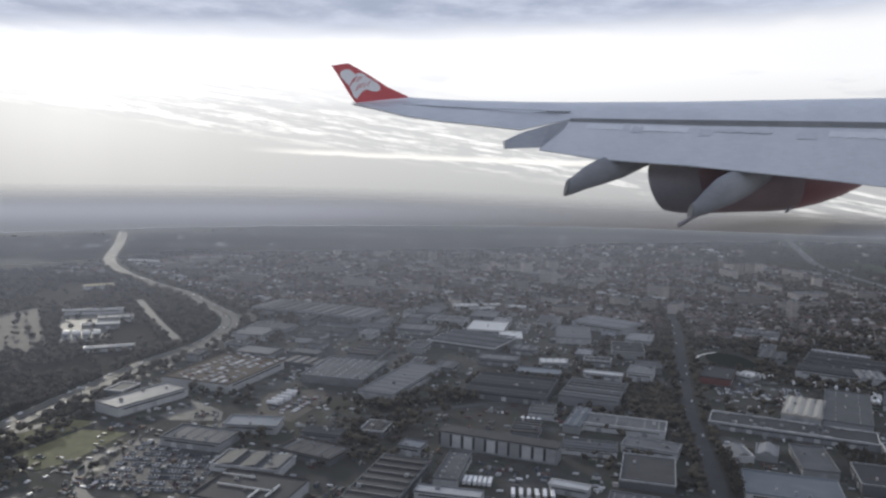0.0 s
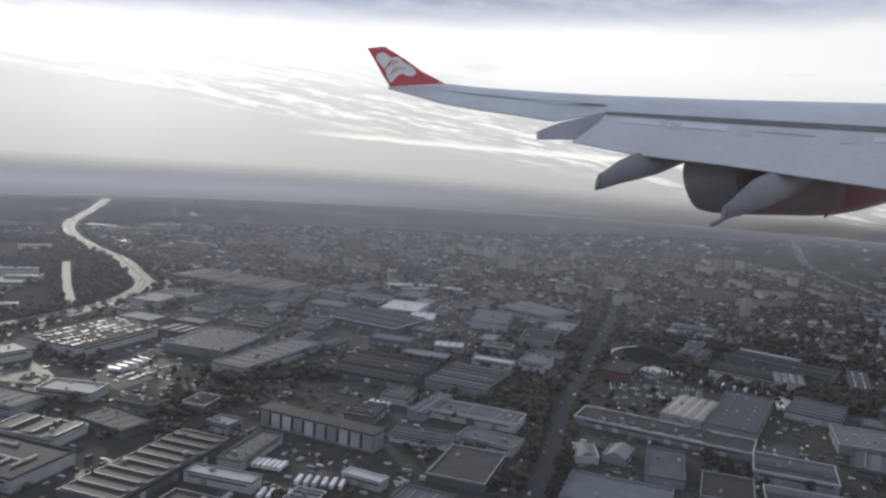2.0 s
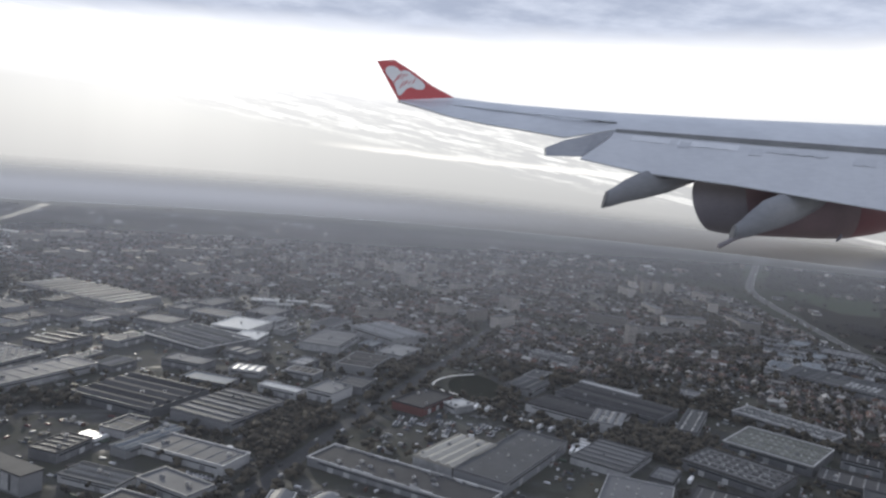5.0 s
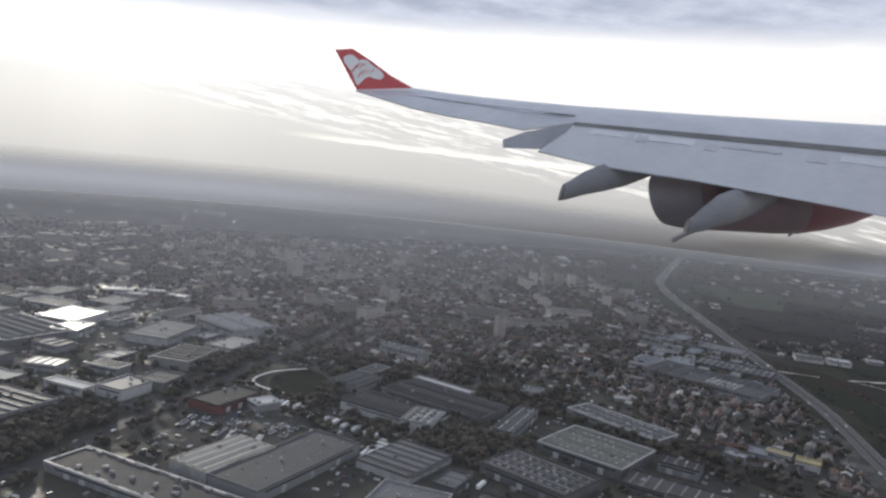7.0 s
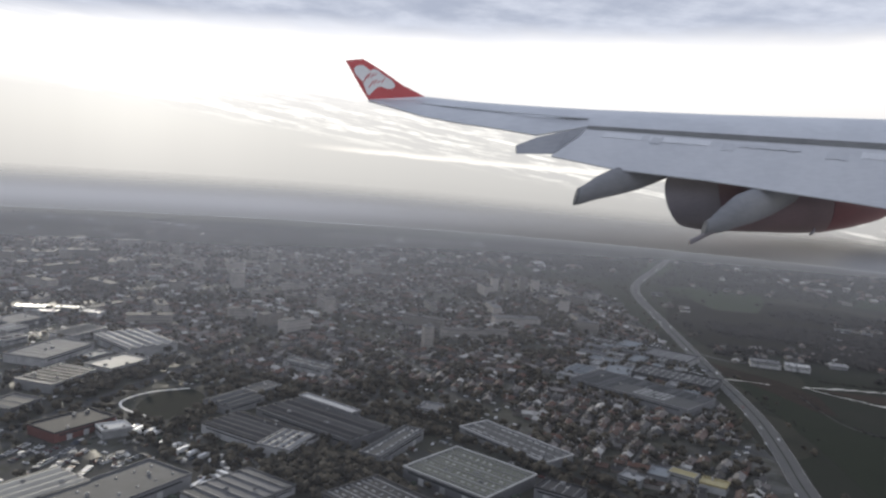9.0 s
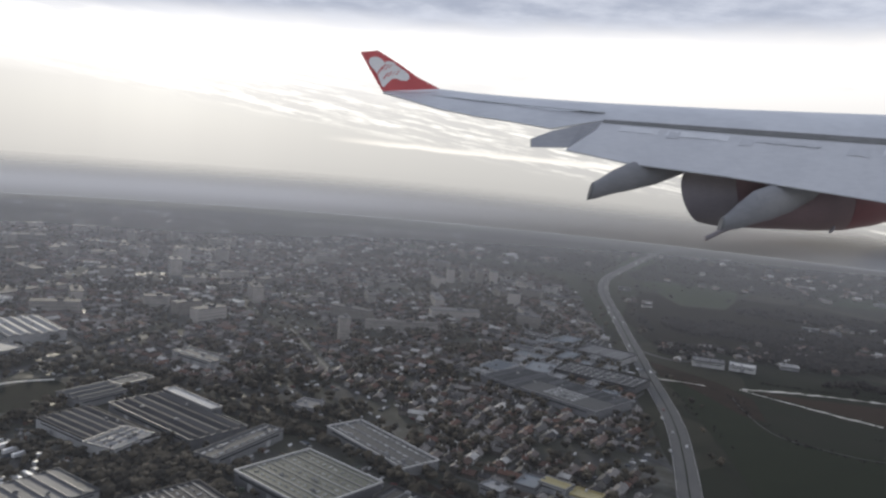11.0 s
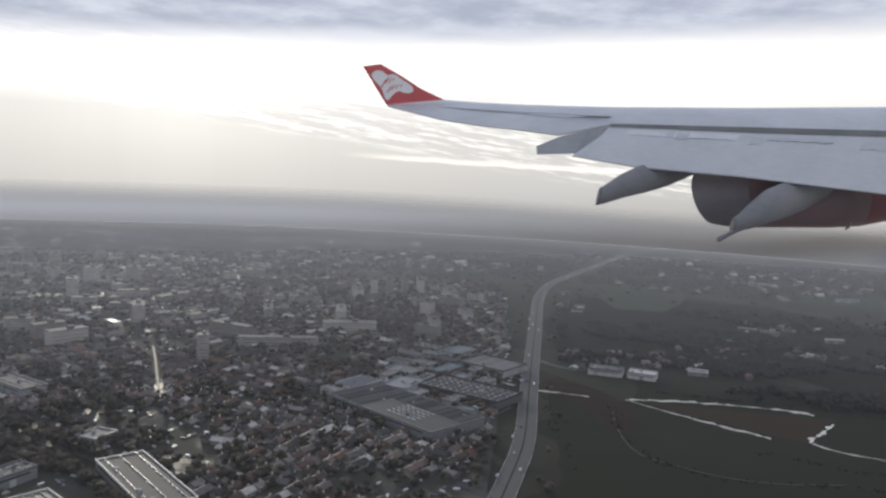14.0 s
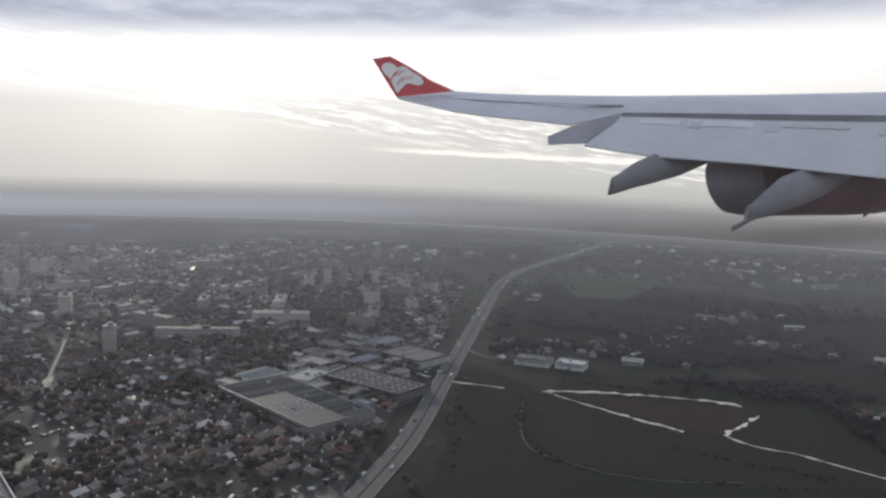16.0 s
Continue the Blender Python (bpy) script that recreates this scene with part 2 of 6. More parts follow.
M_apron = material("damp_concrete_apron", worn((0.05, 0.049, 0.044), (0.15, 0.145, 0.128), 3.0, r=(0.3, 0.95), spread=0.1), rough=0.5, spec=0.22)
M_brown_yard = material("brown_gravel_yard", worn((0.055, 0.048, 0.041), (0.12, 0.107, 0.09), 4.0, r=(0.6, 0.9), spread=0.1), rough=0.7, spec=0.12)
# verge grass with the sun's glint put into its pale yellow
M_glint_grass = material("yellowed_glint_grass", worn((0.13, 0.125, 0.065), (0.30, 0.28, 0.16), 4.0, r=(0.7, 0.95), spread=0.3), rough=0.85, spec=0.1)
M_track = material("gravel_track", worn((0.55, 0.53, 0.48), (0.78, 0.76, 0.70), 2.5, r=(0.6, 0.8)), rough=0.7)
M_dirt = material("bare_earth", worn((0.010, 0.008, 0.0065), (0.034, 0.024, 0.018), 6.0, r=(0.75, 0.95)), rough=0.85, spec=0.03)
M_meadow = material("meadow", worn((0.006, 0.008, 0.006), (0.016, 0.021, 0.012), 9.0, r=(0.75, 0.95)), rough=0.85, spec=0.03)
M_paint = material("road_paint", worn((0.5, 0.5, 0.48), (0.7, 0.7, 0.68), 1.0), rough=0.5)
M_pasture = material("pasture", worn((0.022, 0.032, 0.018), (0.04, 0.052, 0.03), 14.0, r=(0.75, 0.95)), rough=0.85, spec=0.03)
# near-black ground colour, added to darken the gaps between crowns
M_wood_dark = material("dark_wood_ground", worn((0.006, 0.006, 0.005), (0.014, 0.013, 0.009), 5.0, r=(0.8, 0.95)), rough=0.9, spec=0.02)
M_roof_grey = material("grey_sheet_roof", worn((0.055, 0.057, 0.06), (0.13, 0.132, 0.138), 5.0, r=(0.58, 0.82), spread=0.5), rough=0.6, spec=0.22)
M_roof_dark = material("dark_felt_roof", worn((0.030, 0.030, 0.033), (0.07, 0.068, 0.068), 4.0, r=(0.6, 0.85), spread=0.4), rough=0.7, spec=0.2)
M_roof_pale = material("pale_sheet_roof", worn((0.14, 0.143, 0.147), (0.26, 0.264, 0.268), 4.0, r=(0.5, 0.7), spread=0.4), rough=0.6, spec=0.3)
M_roof_chalk = material("matt_white_roof", worn((0.36, 0.36, 0.355), (0.52, 0.52, 0.51), 3.0, r=(0.6, 0.8), spread=0.4), rough=0.7, spec=0.2)
M_roof_cream = material("cream_membrane_roof", worn((0.30, 0.285, 0.25), (0.42, 0.40, 0.35), 4.0, r=(0.5, 0.7), spread=0.2), rough=0.6, spec=0.3)
M_roof_white = material("white_membrane_roof", worn((0.48, 0.48, 0.465), (0.62, 0.62, 0.60), 3.0, r=(0.3, 0.48), spread=0.2), rough=0.35, spec=0.32)
M_roof_blue = material("blue_grey_roof", worn((0.10, 0.115, 0.13), (0.19, 0.21, 0.23), 5.0, r=(0.55, 0.75), spread=0.3), rough=0.6, spec=0.25)
M_roof_green = material("green_glasshouse_roof", worn((0.04, 0.046, 0.034), (0.09, 0.095, 0.072), 3.0, r=(0.42, 0.62), spread=0.4), rough=0.45, spec=0.22)
M_roof_yellow = material("ochre_roof", worn((0.26, 0.22, 0.10), (0.36, 0.31, 0.16), 3.0, r=(0.45, 0.65), spread=0.2), rough=0.55)
M_roof_brown = material("brown_car_deck", worn((0.07, 0.058, 0.044), (0.125, 0.103, 0.078), 3.0, r=(0.75, 0.95), spread=0.2), rough=0.8, spec=0.05)
M_wall_grey = material("grey_cladding", worn((0.09, 0.093, 0.10), (0.19, 0.193, 0.203), 3.0, spread=0.6), rough=0.5)
M_wall_pale = material("pale_render", worn((0.20, 0.203, 0.208), (0.44, 0.44, 0.44), 2.0, spread=0.5), rough=0.6)
M_wall_red = material("red_cladding", worn((0.11, 0.035, 0.03), (0.17, 0.05, 0.045), 3.0, spread=0.2), rough=0.45)
M_wall_house = material("house_render", palette([(0.24, 0.23, 0.21), (0.16, 0.147, 0.13), (0.38, 0.37, 0.35), (0.11, 0.095, 0.083), (0.2, 0.18, 0.16), (0.09, 0.08, 0.07), (0.3, 0.28, 0.26)]), rough=0.7)
M_wall_many = material("far_house_render", palette([(0.24, 0.23, 0.21), (0.16, 0.147, 0.13), (0.38, 0.37, 0.35), (0.11, 0.095, 0.083), (0.2, 0.18, 0.16), (0.09, 0.08, 0.07), (0.3, 0.28, 0.26)], joined=True), rough=0.7)
# last tone is pale: sunlit glints on roofs put into tile colour
TILES = [(0.075, 0.043, 0.033), (0.055, 0.040, 0.033), (0.05, 0.048, 0.048), (0.11, 0.058, 0.042), (0.038, 0.037, 0.039), (0.10, 0.094, 0.09), (0.085, 0.05, 0.038), (0.13, 0.108, 0.098), (0.17, 0.155, 0.145), (0.2, 0.185, 0.175), (0.14, 0.10, 0.085), (0.042, 0.036, 0.034), (0.055, 0.05, 0.05), (0.42, 0.41, 0.39)]
M_tile = material("roof_tiles", palette(TILES, r=(0.6, 0.85)), rough=0.7, spec=0.25)
M_tile_many = material("far_roof_tiles", palette(TILES, joined=True, r=(0.6, 0.85)), rough=0.7, spec=0.25)
M_glass = material("window_glass", lambda k: ((0.03, 0.035, 0.04), None, None), rough=0.12)
M_skylight = material("skylight_panel", worn((0.16, 0.16, 0.157), (0.34, 0.34, 0.33), 2.0, joined=False, r=(0.2, 0.42), spread=0.7), rough=0.35, spec=0.5)
M_strip = material("dull_roof_glazing", worn((0.09, 0.092, 0.095), (0.19, 0.19, 0.19), 2.0, r=(0.38, 0.65), spread=0.6), rough=0.5, spec=0.35)
M_concrete = material("concrete", worn((0.26, 0.255, 0.245), (0.42, 0.41, 0.39), 1.5), rough=0.7)
M_bark = material("bark", worn((0.045, 0.035, 0.028), (0.08, 0.065, 0.05), 0.4, r=(0.7, 0.9)), rough=0.9)
M_leaf = material("winter_crown", worn((0.018, 0.016, 0.012), (0.062, 0.052, 0.036), 1.2, joined=True, r=(0.7, 0.9), spread=0.5), rough=0.9, spec=0.2)
CARS = [(0.7, 0.7, 0.7), (0.4, 0.41, 0.42), (0.55, 0.55, 0.54), (0.5, 0.5, 0.5), (0.03, 0.03, 0.035), (0.25, 0.26, 0.27), (0.6, 0.6, 0.61), (0.06, 0.07, 0.09), (0.10, 0.025, 0.025), (0.12, 0.12, 0.13), (0.45, 0.45, 0.46)]
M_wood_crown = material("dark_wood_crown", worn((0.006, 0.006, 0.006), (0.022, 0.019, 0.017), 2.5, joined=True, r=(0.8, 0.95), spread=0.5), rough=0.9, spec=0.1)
M_car = material("car_paint", palette(CARS, size=4.0, r=(0.36, 0.56)), rough=0.3, spec=0.22)
M_car_many = material("far_car_paint", palette(CARS, joined=True, size=4.0, r=(0.36, 0.56)), rough=0.3, spec=0.22)
M_truck = material("white_truck_body", worn((0.6, 0.6, 0.6), (0.8, 0.8, 0.8), 2.0, r=(0.25, 0.45)), rough=0.35)
M_clutter = material("yard_clutter_paint", palette([(0.10, 0.10, 0.10), (0.30, 0.30, 0.29), (0.06, 0.055, 0.05), (0.11, 0.06, 0.045), (0.06, 0.075, 0.10), (0.45, 0.45, 0.44), (0.12, 0.10, 0.07), (0.05, 0.07, 0.05), (0.2, 0.2, 0.2)], joined=True, size=2.0), rough=0.6, spec=0.3)
M_tyre = material("tyre_rubber", lambda k: ((0.02, 0.02, 0.02), None, None), rough=0.8)
M_facade = material("apartment_facade", worn((0.17, 0.155, 0.14), (0.36, 0.335, 0.31), 3.0, spread=0.7), rough=0.65)


# ---- building tools ----
def box(bm, sx, sy, sz, at=(0, 0, 0), turn=0.0, index=0):
    """A box standing on at."""
    made = bmesh.ops.create_cube(bm, size=1.0, matrix=pose(at[0], at[1], at[2] + sz / 2, 0, 0, turn) @ Matrix.Diagonal((sx, sy, sz, 1)))
    for f in {f for vert in made["verts"] for f in vert.link_faces}:
        f.material_index = index
    return made["verts"]


def mesh_of(name, bm, *mats, smooth=False):
    me = bpy.data.meshes.new(name)
    bmesh.ops.recalc_face_normals(bm, faces=bm.faces)
    bm.to_mesh(me)
    bm.free()
    for m in mats:
        me.materials.append(m)
    if smooth:
        for poly in me.polygons:
            poly.use_smooth = True
    return me


def part(name, bm, mat, parent=None, label="", at=None, smooth=False):
    """A bmesh, or a mesh already made, as one object under a thing or a part."""
    me = bm if isinstance(bm, bpy.types.Mesh) else mesh_of(name, bm, *(mat if isinstance(mat, (list, tuple)) else [mat]), smooth=smooth)
    ob = new(name, me)
    ob.parent = parent
    if at is not None:
        ob.matrix_basis = at
    if label:
        ob["label"] = label
    return ob


def thing(name, m, label, category, group="", kind=""):
    ob = new(name)
    ob.empty_display_size = 0.5
    ob.matrix_basis = m
    return tagged(ob, label, category, group, kind)


def boxed(sx, sy, sz, at=(0, 0, 0)):
    bm = bmesh.new()
    box(bm, sx, sy, sz, at)
    return bm


def rings_to(bm, rings, caps=True):
    """Skin a row of rings that have equally many points."""
    rows = [[bm.verts.new(p) for p in ring] for ring in rings]
    n = len(rows[0])
    for a, b in zip(rows, rows[1:]):
        for i in range(n):
            bm.faces.new((a[i], a[(i + 1) % n], b[(i + 1) % n], b[i]))
    if caps:
        bm.faces.new(rows[0][::-1])
        bm.faces.new(rows[-1])
    return bm


def smooth_line(pts, step):
    """A rounded run through the points, about every step metres."""
    out = []
    p = [Vector((*q, 0)) for q in pts]
    p = [2 * p[0] - p[1]] + p + [2 * p[-1] - p[-2]]
    for i in range(1, len(p) - 2):
        n = max(2, int((p[i + 1] - p[i]).length / step))
        for j in range(n):
            t = j / n
            out.append(0.5 * (2 * p[i] + (p[i + 1] - p[i - 1]) * t + (2 * p[i - 1] - 5 * p[i] + 4 * p[i + 1] - p[i + 2]) * t * t
                              + (3 * p[i] - p[i - 1] - 3 * p[i + 1] + p[i + 2]) * t ** 3))
    return out + [p[-2]]


def ribbon(name, pts, width, z, mat, label, category="road", thick=0.06, step=6.0, kind="structure", ragged=0.0):
    line = smooth_line(pts, step)
    bm, rings = bmesh.new(), []
    for i, p in enumerate(line):
        d = (line[min(i + 1, len(line) - 1)] - line[max(i - 1, 0)]).normalized()
        s = Vector((-d.y, d.x, 0)) * width / 2 * (1 + ragged * noise.noise(p * 0.45))
        p = p + s * ragged * 0.8 * noise.noise(p * 0.3 + Vector((7, 3, 1)))
        rings.append([p + s + Vector((0, 0, z - thick)), p - s + Vector((0, 0, z - thick)), p - s + Vector((0, 0, z)), p + s + Vector((0, 0, z))])
    rings_to(bm, rings)
    return tagged(part(name, bm, mat), label, category, kind=kind)


def near_line(x, y, line, d):
    for a, b in zip(line, line[1:]):
        ax, ay, bx, by = a[0], a[1], b[0], b[1]
        l2 = (bx - ax) ** 2 + (by - ay) ** 2
        t = max(0, min(1, ((x - ax) * (bx - ax) + (y - ay) * (by - ay)) / l2))
        if (x - ax - t * (bx - ax)) ** 2 + (y - ay - t * (by - ay)) ** 2 < d * d:
            return True
    return False


def inside(x, y, poly):
    odd = False
    for (x1, y1), (x2, y2) in zip(poly, poly[1:] + poly[:1]):
        if (y1 > y) != (y2 > y) and x < (x2 - x1) * (y - y1) / (y2 - y1) + x1:
            odd = not odd
    return odd


# ---- ground ----
MID = Vector((190, 60, 0))


def ground_height(x, y):
    """Flat under the town; far out a deep vale, and behind it the land rising to its misty rim."""
    r = math.hypot(x - MID.x, y - MID.y)
    rim = max(0.0, min(1.0, (r - 3500) / 1350))
    return -min(280.0, max(0.0, r - 835) * 0.16) + 180 * rim


def on_land(r, i, n):
    x, y = MID.x + r * math.cos(2 * math.pi * i / n), MID.y + r * math.sin(2 * math.pi * i / n)
    return Vector((x, y, ground_height(x, y)))


bm = bmesh.new()
radii = [0, 150, 300, 450, 600, 720, 835, 900, 1100, 1500, 2100, 2600, 3200, 3500, 3700, 3900, 4100, 4300, 4500, 4650, 4750, 4850]
fan = [[bm.verts.new(MID)]]
for r in radii[1:]:
    fan.append([bm.verts.new(on_land(r, i, 240)) for i in range(240)])
for i in range(240):
    bm.faces.new((fan[0][0], fan[1][i], fan[1][(i + 1) % 240]))
for a, b in zip(fan[1:], fan[2:]):
    for i in range(240):
        bm.faces.new((a[i], b[i], b[(i + 1) % 240], a[(i + 1) % 240]))
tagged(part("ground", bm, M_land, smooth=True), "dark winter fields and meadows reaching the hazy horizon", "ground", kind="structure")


def sheet(name, poly, z, mat, label, category):
    bm = bmesh.new()
    bm.faces.new([bm.verts.new((x, y, z)) for x, y in poly])
    r = bmesh.ops.extrude_face_region(bm, geom=bm.faces[:])
    bmesh.ops.translate(bm, vec=(0, 0, -0.3), verts=[e for e in r["geom"] if isinstance(e, bmesh.types.BMVert)])
    return tagged(part(name, bm, mat), label, category, kind="structure")


TOWN = [(-90.2, 135.6), (-69.9, 250), (-54.1, 314.5), (-64, 371.6), (-106.3, 441.3), (-157.1, 527.8), (-64.7, 621.2), (127.6, 624.3), (302.9, 577.6), (304.5, 421.9), (296.5, 267.5), (281.5, 163), (263.8, 79.1), (-45.3, 98)]
sheet("town_ground", TOWN, 0.05, M_yard, "patchy asphalt yards, gardens and verges of the town", "ground")
sheet("field", [(314, 289), (314.2, 353.3), (337, 348.1), (331.4, 309.1), (336.8, 298.8), (369.2, 290.9), (411.2, 286.2), (403.1, 225.2), (307.8, 205.2)], 0.05, M_meadow, "dark green meadow beside the motorway", "field")
sheet("field", [(313.6, 358.6), (314, 379.1), (331.8, 357.2), (338.2, 339.1), (334.1, 316.2), (328.7, 321.1), (318.3, 354.6)], 0.08, M_dirt, "brown bare earth beside the motorway", "field")
sheet("field", [(342.3, 348.3), (393.4, 342.2), (388.6, 333.5), (380.1, 319.7), (372.7, 322.7), (356.4, 335.7)], 0.06, M_dirt, "dark ploughed plot between gravel tracks", "field")

sheet("wood_floor", [(-162, 490), (-129, 442), (-103, 412), (-80, 375), (-66, 350), (-62, 328), (-65, 300), (-77, 268), (-83.5, 241), (-92, 205), (-104, 140), (-300, 140), (-300, 490)], 0.052, M_wood_dark, "dark sheet under bare woods, filling the gaps between crowns", "woodland floor")
sheet("verge", [(-75, 181), (-66, 200), (-54, 197.5), (-57.5, 186), (-60.5, 177), (-66, 172)], 0.09, M_glint_grass, "yellowed grass verge beside a slip road, sun glint painted in", "verge")
sheet("verge", [(-92, 196), (-72, 208), (-64, 206), (-68, 200), (-78, 186), (-88, 180)], 0.085, M_glint_grass, "yellowed grass verge beside a slip road, sun glint painted in", "verge")
sheet("yard", [(-50.5, 212), (-43, 226), (-33.5, 215), (-32.5, 207.5), (-46, 208)], 0.1, M_apron, "damp pale concrete yard between halls", "yard")
sheet("yard", [(-25.5, 210), (-24, 234), (-8, 239.5), (-5, 229), (-13.5, 207)], 0.1, M_brown_yard, "brown gravel yard with parked coaches", "yard")
sheet("yard", [(36, 364), (42, 388), (80, 388), (86, 364)], 0.1, M_apron, "damp concrete yard with parked cars", "yard")
sheet("yard", [(-54, 328), (-50, 347), (-36, 341), (-38, 326)], 0.1, M_apron, "damp concrete yard beside the motorway", "yard")
sheet("car_park", [(-50, 193.5), (-23, 193), (-27, 160.5), (-52, 165)], 0.08, M_asphalt, "dark asphalt car park inside a slip road loop", "car park")
sheet("yard", [(-168, 330), (-150, 367), (-118, 300), (-112, 286), (-136, 268)], 0.09, M_brown_yard, "bare grey lot among dark woods", "yard")
sheet("yard", [(-133, 352), (-104, 359), (-98, 300), (-112, 297)], 0.095, M_apron, "damp concrete yard of a depot among woods", "yard")

sheet("lawn", [(138.3 + 8.2 * math.cos(a * 0.3491), 280 + 14 * math.sin(a * 0.3491)) for a in range(18)], 0.07, M_meadow, "dark grass lawn inside a curved path", "lawn")

for outline in ([(347.9, 668.5), (348.3, 710.6), (374.7, 736.1), (410.9, 711.6), (401.9, 672.5), (378.9, 653)], [(358.4, 511.4), (351.7, 585.3), (371.7, 601.4), (410.3, 581.8), (398.5, 546), (381.9, 510.5)], [(464, 559.2), (454.4, 620.6), (518.8, 604), (555, 545.2)], [(518.6, 410.2), (504, 467), (570.1, 472.7), (616.4, 400.3)], [(36.8, 656.6), (15.6, 735.2), (120.8, 733), (160.5, 672.2)], [(-110.5, 793.1), (-72.4, 829.8), (53.8, 803.5), (25.4, 769.7)], [(192.4, 629.4), (189.7, 687.4), (281.1, 670.8), (294.5, 615.8)]):
    sheet("field", outline, 0.06, M_pasture, "green pasture among dark winter woods", "field")
# near-black sheets added under the trees so the woods read dark
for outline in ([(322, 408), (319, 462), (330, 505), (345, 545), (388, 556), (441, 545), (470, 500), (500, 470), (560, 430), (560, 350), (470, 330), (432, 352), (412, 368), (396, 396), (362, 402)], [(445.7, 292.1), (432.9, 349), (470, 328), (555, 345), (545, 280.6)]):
    sheet("wood_floor", outline, 0.055, M_wood_dark, "dark sheet under bare woods, filling the gaps between crowns", "woodland floor")

# ---- roads ----
HW_A = [(-236, 740), (-207, 645), (-181, 548), (-155, 492), (-122, 445), (-97, 416), (-74, 378), (-60, 352), (-56, 328), (-59, 299), (-71, 268), (-77.5, 241), (-86, 205), (-98, 140), (-110, 80)]
HW_B = [(440, 850), (406, 781), (363, 672), (342, 618), (331, 585), (322, 535), (316, 453), (309.5, 362), (306, 310), (301, 278), (294, 240), (284, 160), (270, 60)]
AVENUE = [(70, 117), (86, 160), (93, 188), (101, 220), (117, 272), (134.8, 328), (146, 370)]
RAIL = [(139.3, 311.2), (164.3, 300.7), (185.6, 287.9), (210, 277.2), (231.9, 257.9), (249.2, 239.1), (280.2, 204), (312.2, 167.2)]
ribbon("motorway", HW_A, 7.6, 0.16, M_wet_road, "worn grey motorway winding out of the town")
ribbon("motorway", HW_B, 5.6, 0.16, M_motorway, "long grey motorway along the edge of the fields")
for line, half in ((HW_A, 3.8), (HW_B, 2.8)):
    ribbon("central_reserve", line, 0.3, 0.19, M_meadow, "dark grassy strip between the carriageways", "verge")
    for k_ in (-1, 1):
        for off in (0.95,):
            run_ = smooth_line(line, 8)
            side_ = [(p.x - (b - a).normalized().y * half * off * k_, p.y + (b - a).normalized().x * half * off * k_) for p, a, b in zip(run_, [run_[0]] + run_, run_[1:] + [run_[-1]]) if (b - a).length > 0]
            ribbon("road_line", side_[::2], 0.03, 0.168, M_paint, "thin white painted line along the carriageway", "road marking", thick=0.02)
ribbon("avenue", AVENUE, 4.0, 0.12, M_asphalt, "straight asphalt avenue between warehouses")
ribbon("rail_bed", RAIL, 2.6, 0.14, M_dirt, "dark brown railway cutting through the industrial area", "railway")
ribbon("slip_road", [(-30, 204), (-43.3, 191.5), (-51.4, 188.5), (-55.3, 181), (-55.5, 171), (-52.6, 162), (-45.9, 154), (-33, 147)], 2.6, 0.13, M_lane, "curved pale slip road round a car park", step=2)
ribbon("slip_road", [(-80, 238), (-74, 222), (-76, 206), (-88, 192), (-102, 184)], 3.0, 0.13, M_lane, "curved pale slip road leaving the motorway", step=3)
ribbon("lane", [(206, 328), (197, 347.4), (188.6, 366), (181, 382)], 0.7, 0.12, M_lane, "pale straight lane between houses")
ribbon("lane", [(25.3, 744.7), (66, 668), (113.6, 591), (162, 513.5)], 2.4, 0.12, M_lane, "pale country road leading into the town")
ribbon("lane", [(36, 636), (60.6, 598.7), (99.7, 545), (130, 506)], 2.0, 0.12, M_lane, "pale country road leading into the town")
ribbon("lane", [(244.4, 328.7), (263, 309.1), (282.9, 287.4), (301.4, 268.4)], 2.2, 0.12, M_asphalt, "dark lane through houses")
ribbon("lane", [(3.5, 210.8), (37.5, 223.4), (63.2, 232.5), (94.6, 243.7), (111.2, 254.4)], 2.6, 0.12, M_asphalt, "asphalt lane between factory halls")
ribbon("lane", [(138.4, 294.8), (130, 289), (125.9, 281.5), (126, 276.2), (129.5, 272), (136, 268.5)], 0.75, 0.12, M_track, "pale curved path round a dark lawn", "path", step=2)
TRACK = "chalky white gravel track across dark fields"
ribbon("gravel_track", [(311.9, 355), (319, 353.2), (326.4, 350.9)], 0.5, 0.12, M_track, TRACK, "track", step=0.9, ragged=2.2)
ribbon("gravel_track", [(337.2, 349.5), (342.5, 351), (362.7, 351.2), (383.5, 348.8), (389.5, 345.2)], 1.1, 0.12, M_track, TRACK, "track", step=0.9, ragged=2.2)
ribbon("gravel_track", [(337.6, 350.2), (345, 342.5), (353, 335.6)], 0.3, 0.12, M_track, TRACK, "track", step=0.9, ragged=2.2)
ribbon("gravel_track", [(353.4, 335.2), (361, 328.6), (369.8, 321.9)], 0.8, 0.12, M_track, TRACK, "track", step=0.9, ragged=2.2)
ribbon("gravel_track", [(379.6, 319.8), (384.6, 314), (392.4, 310.5), (401, 303), (420, 288)], 0.45, 0.12, M_track, TRACK, "track", step=0.9, ragged=2.2)
ribbon("gravel_track", [(392, 337.8), (386.7, 330.7), (378.9, 320.7)], 0.8, 0.12, M_track, TRACK, "track", step=0.9, ragged=2.2)
ribbon("field_path", [(331.6, 339.1), (330.7, 320.7), (332.1, 306.7), (336.2, 300.4), (348.1, 292.7), (360.4, 290.3), (375.4, 291.9)], 0.35, 0.11, M_asphalt, "faint curved path at a meadow's edge", "path", step=3)
ribbon("lane", [(-112, 392), (-95, 355), (-81, 326), (-68.5, 302)], 3.4, 0.12, M_lane, "pale straight lane cut through dark woods", "lane")
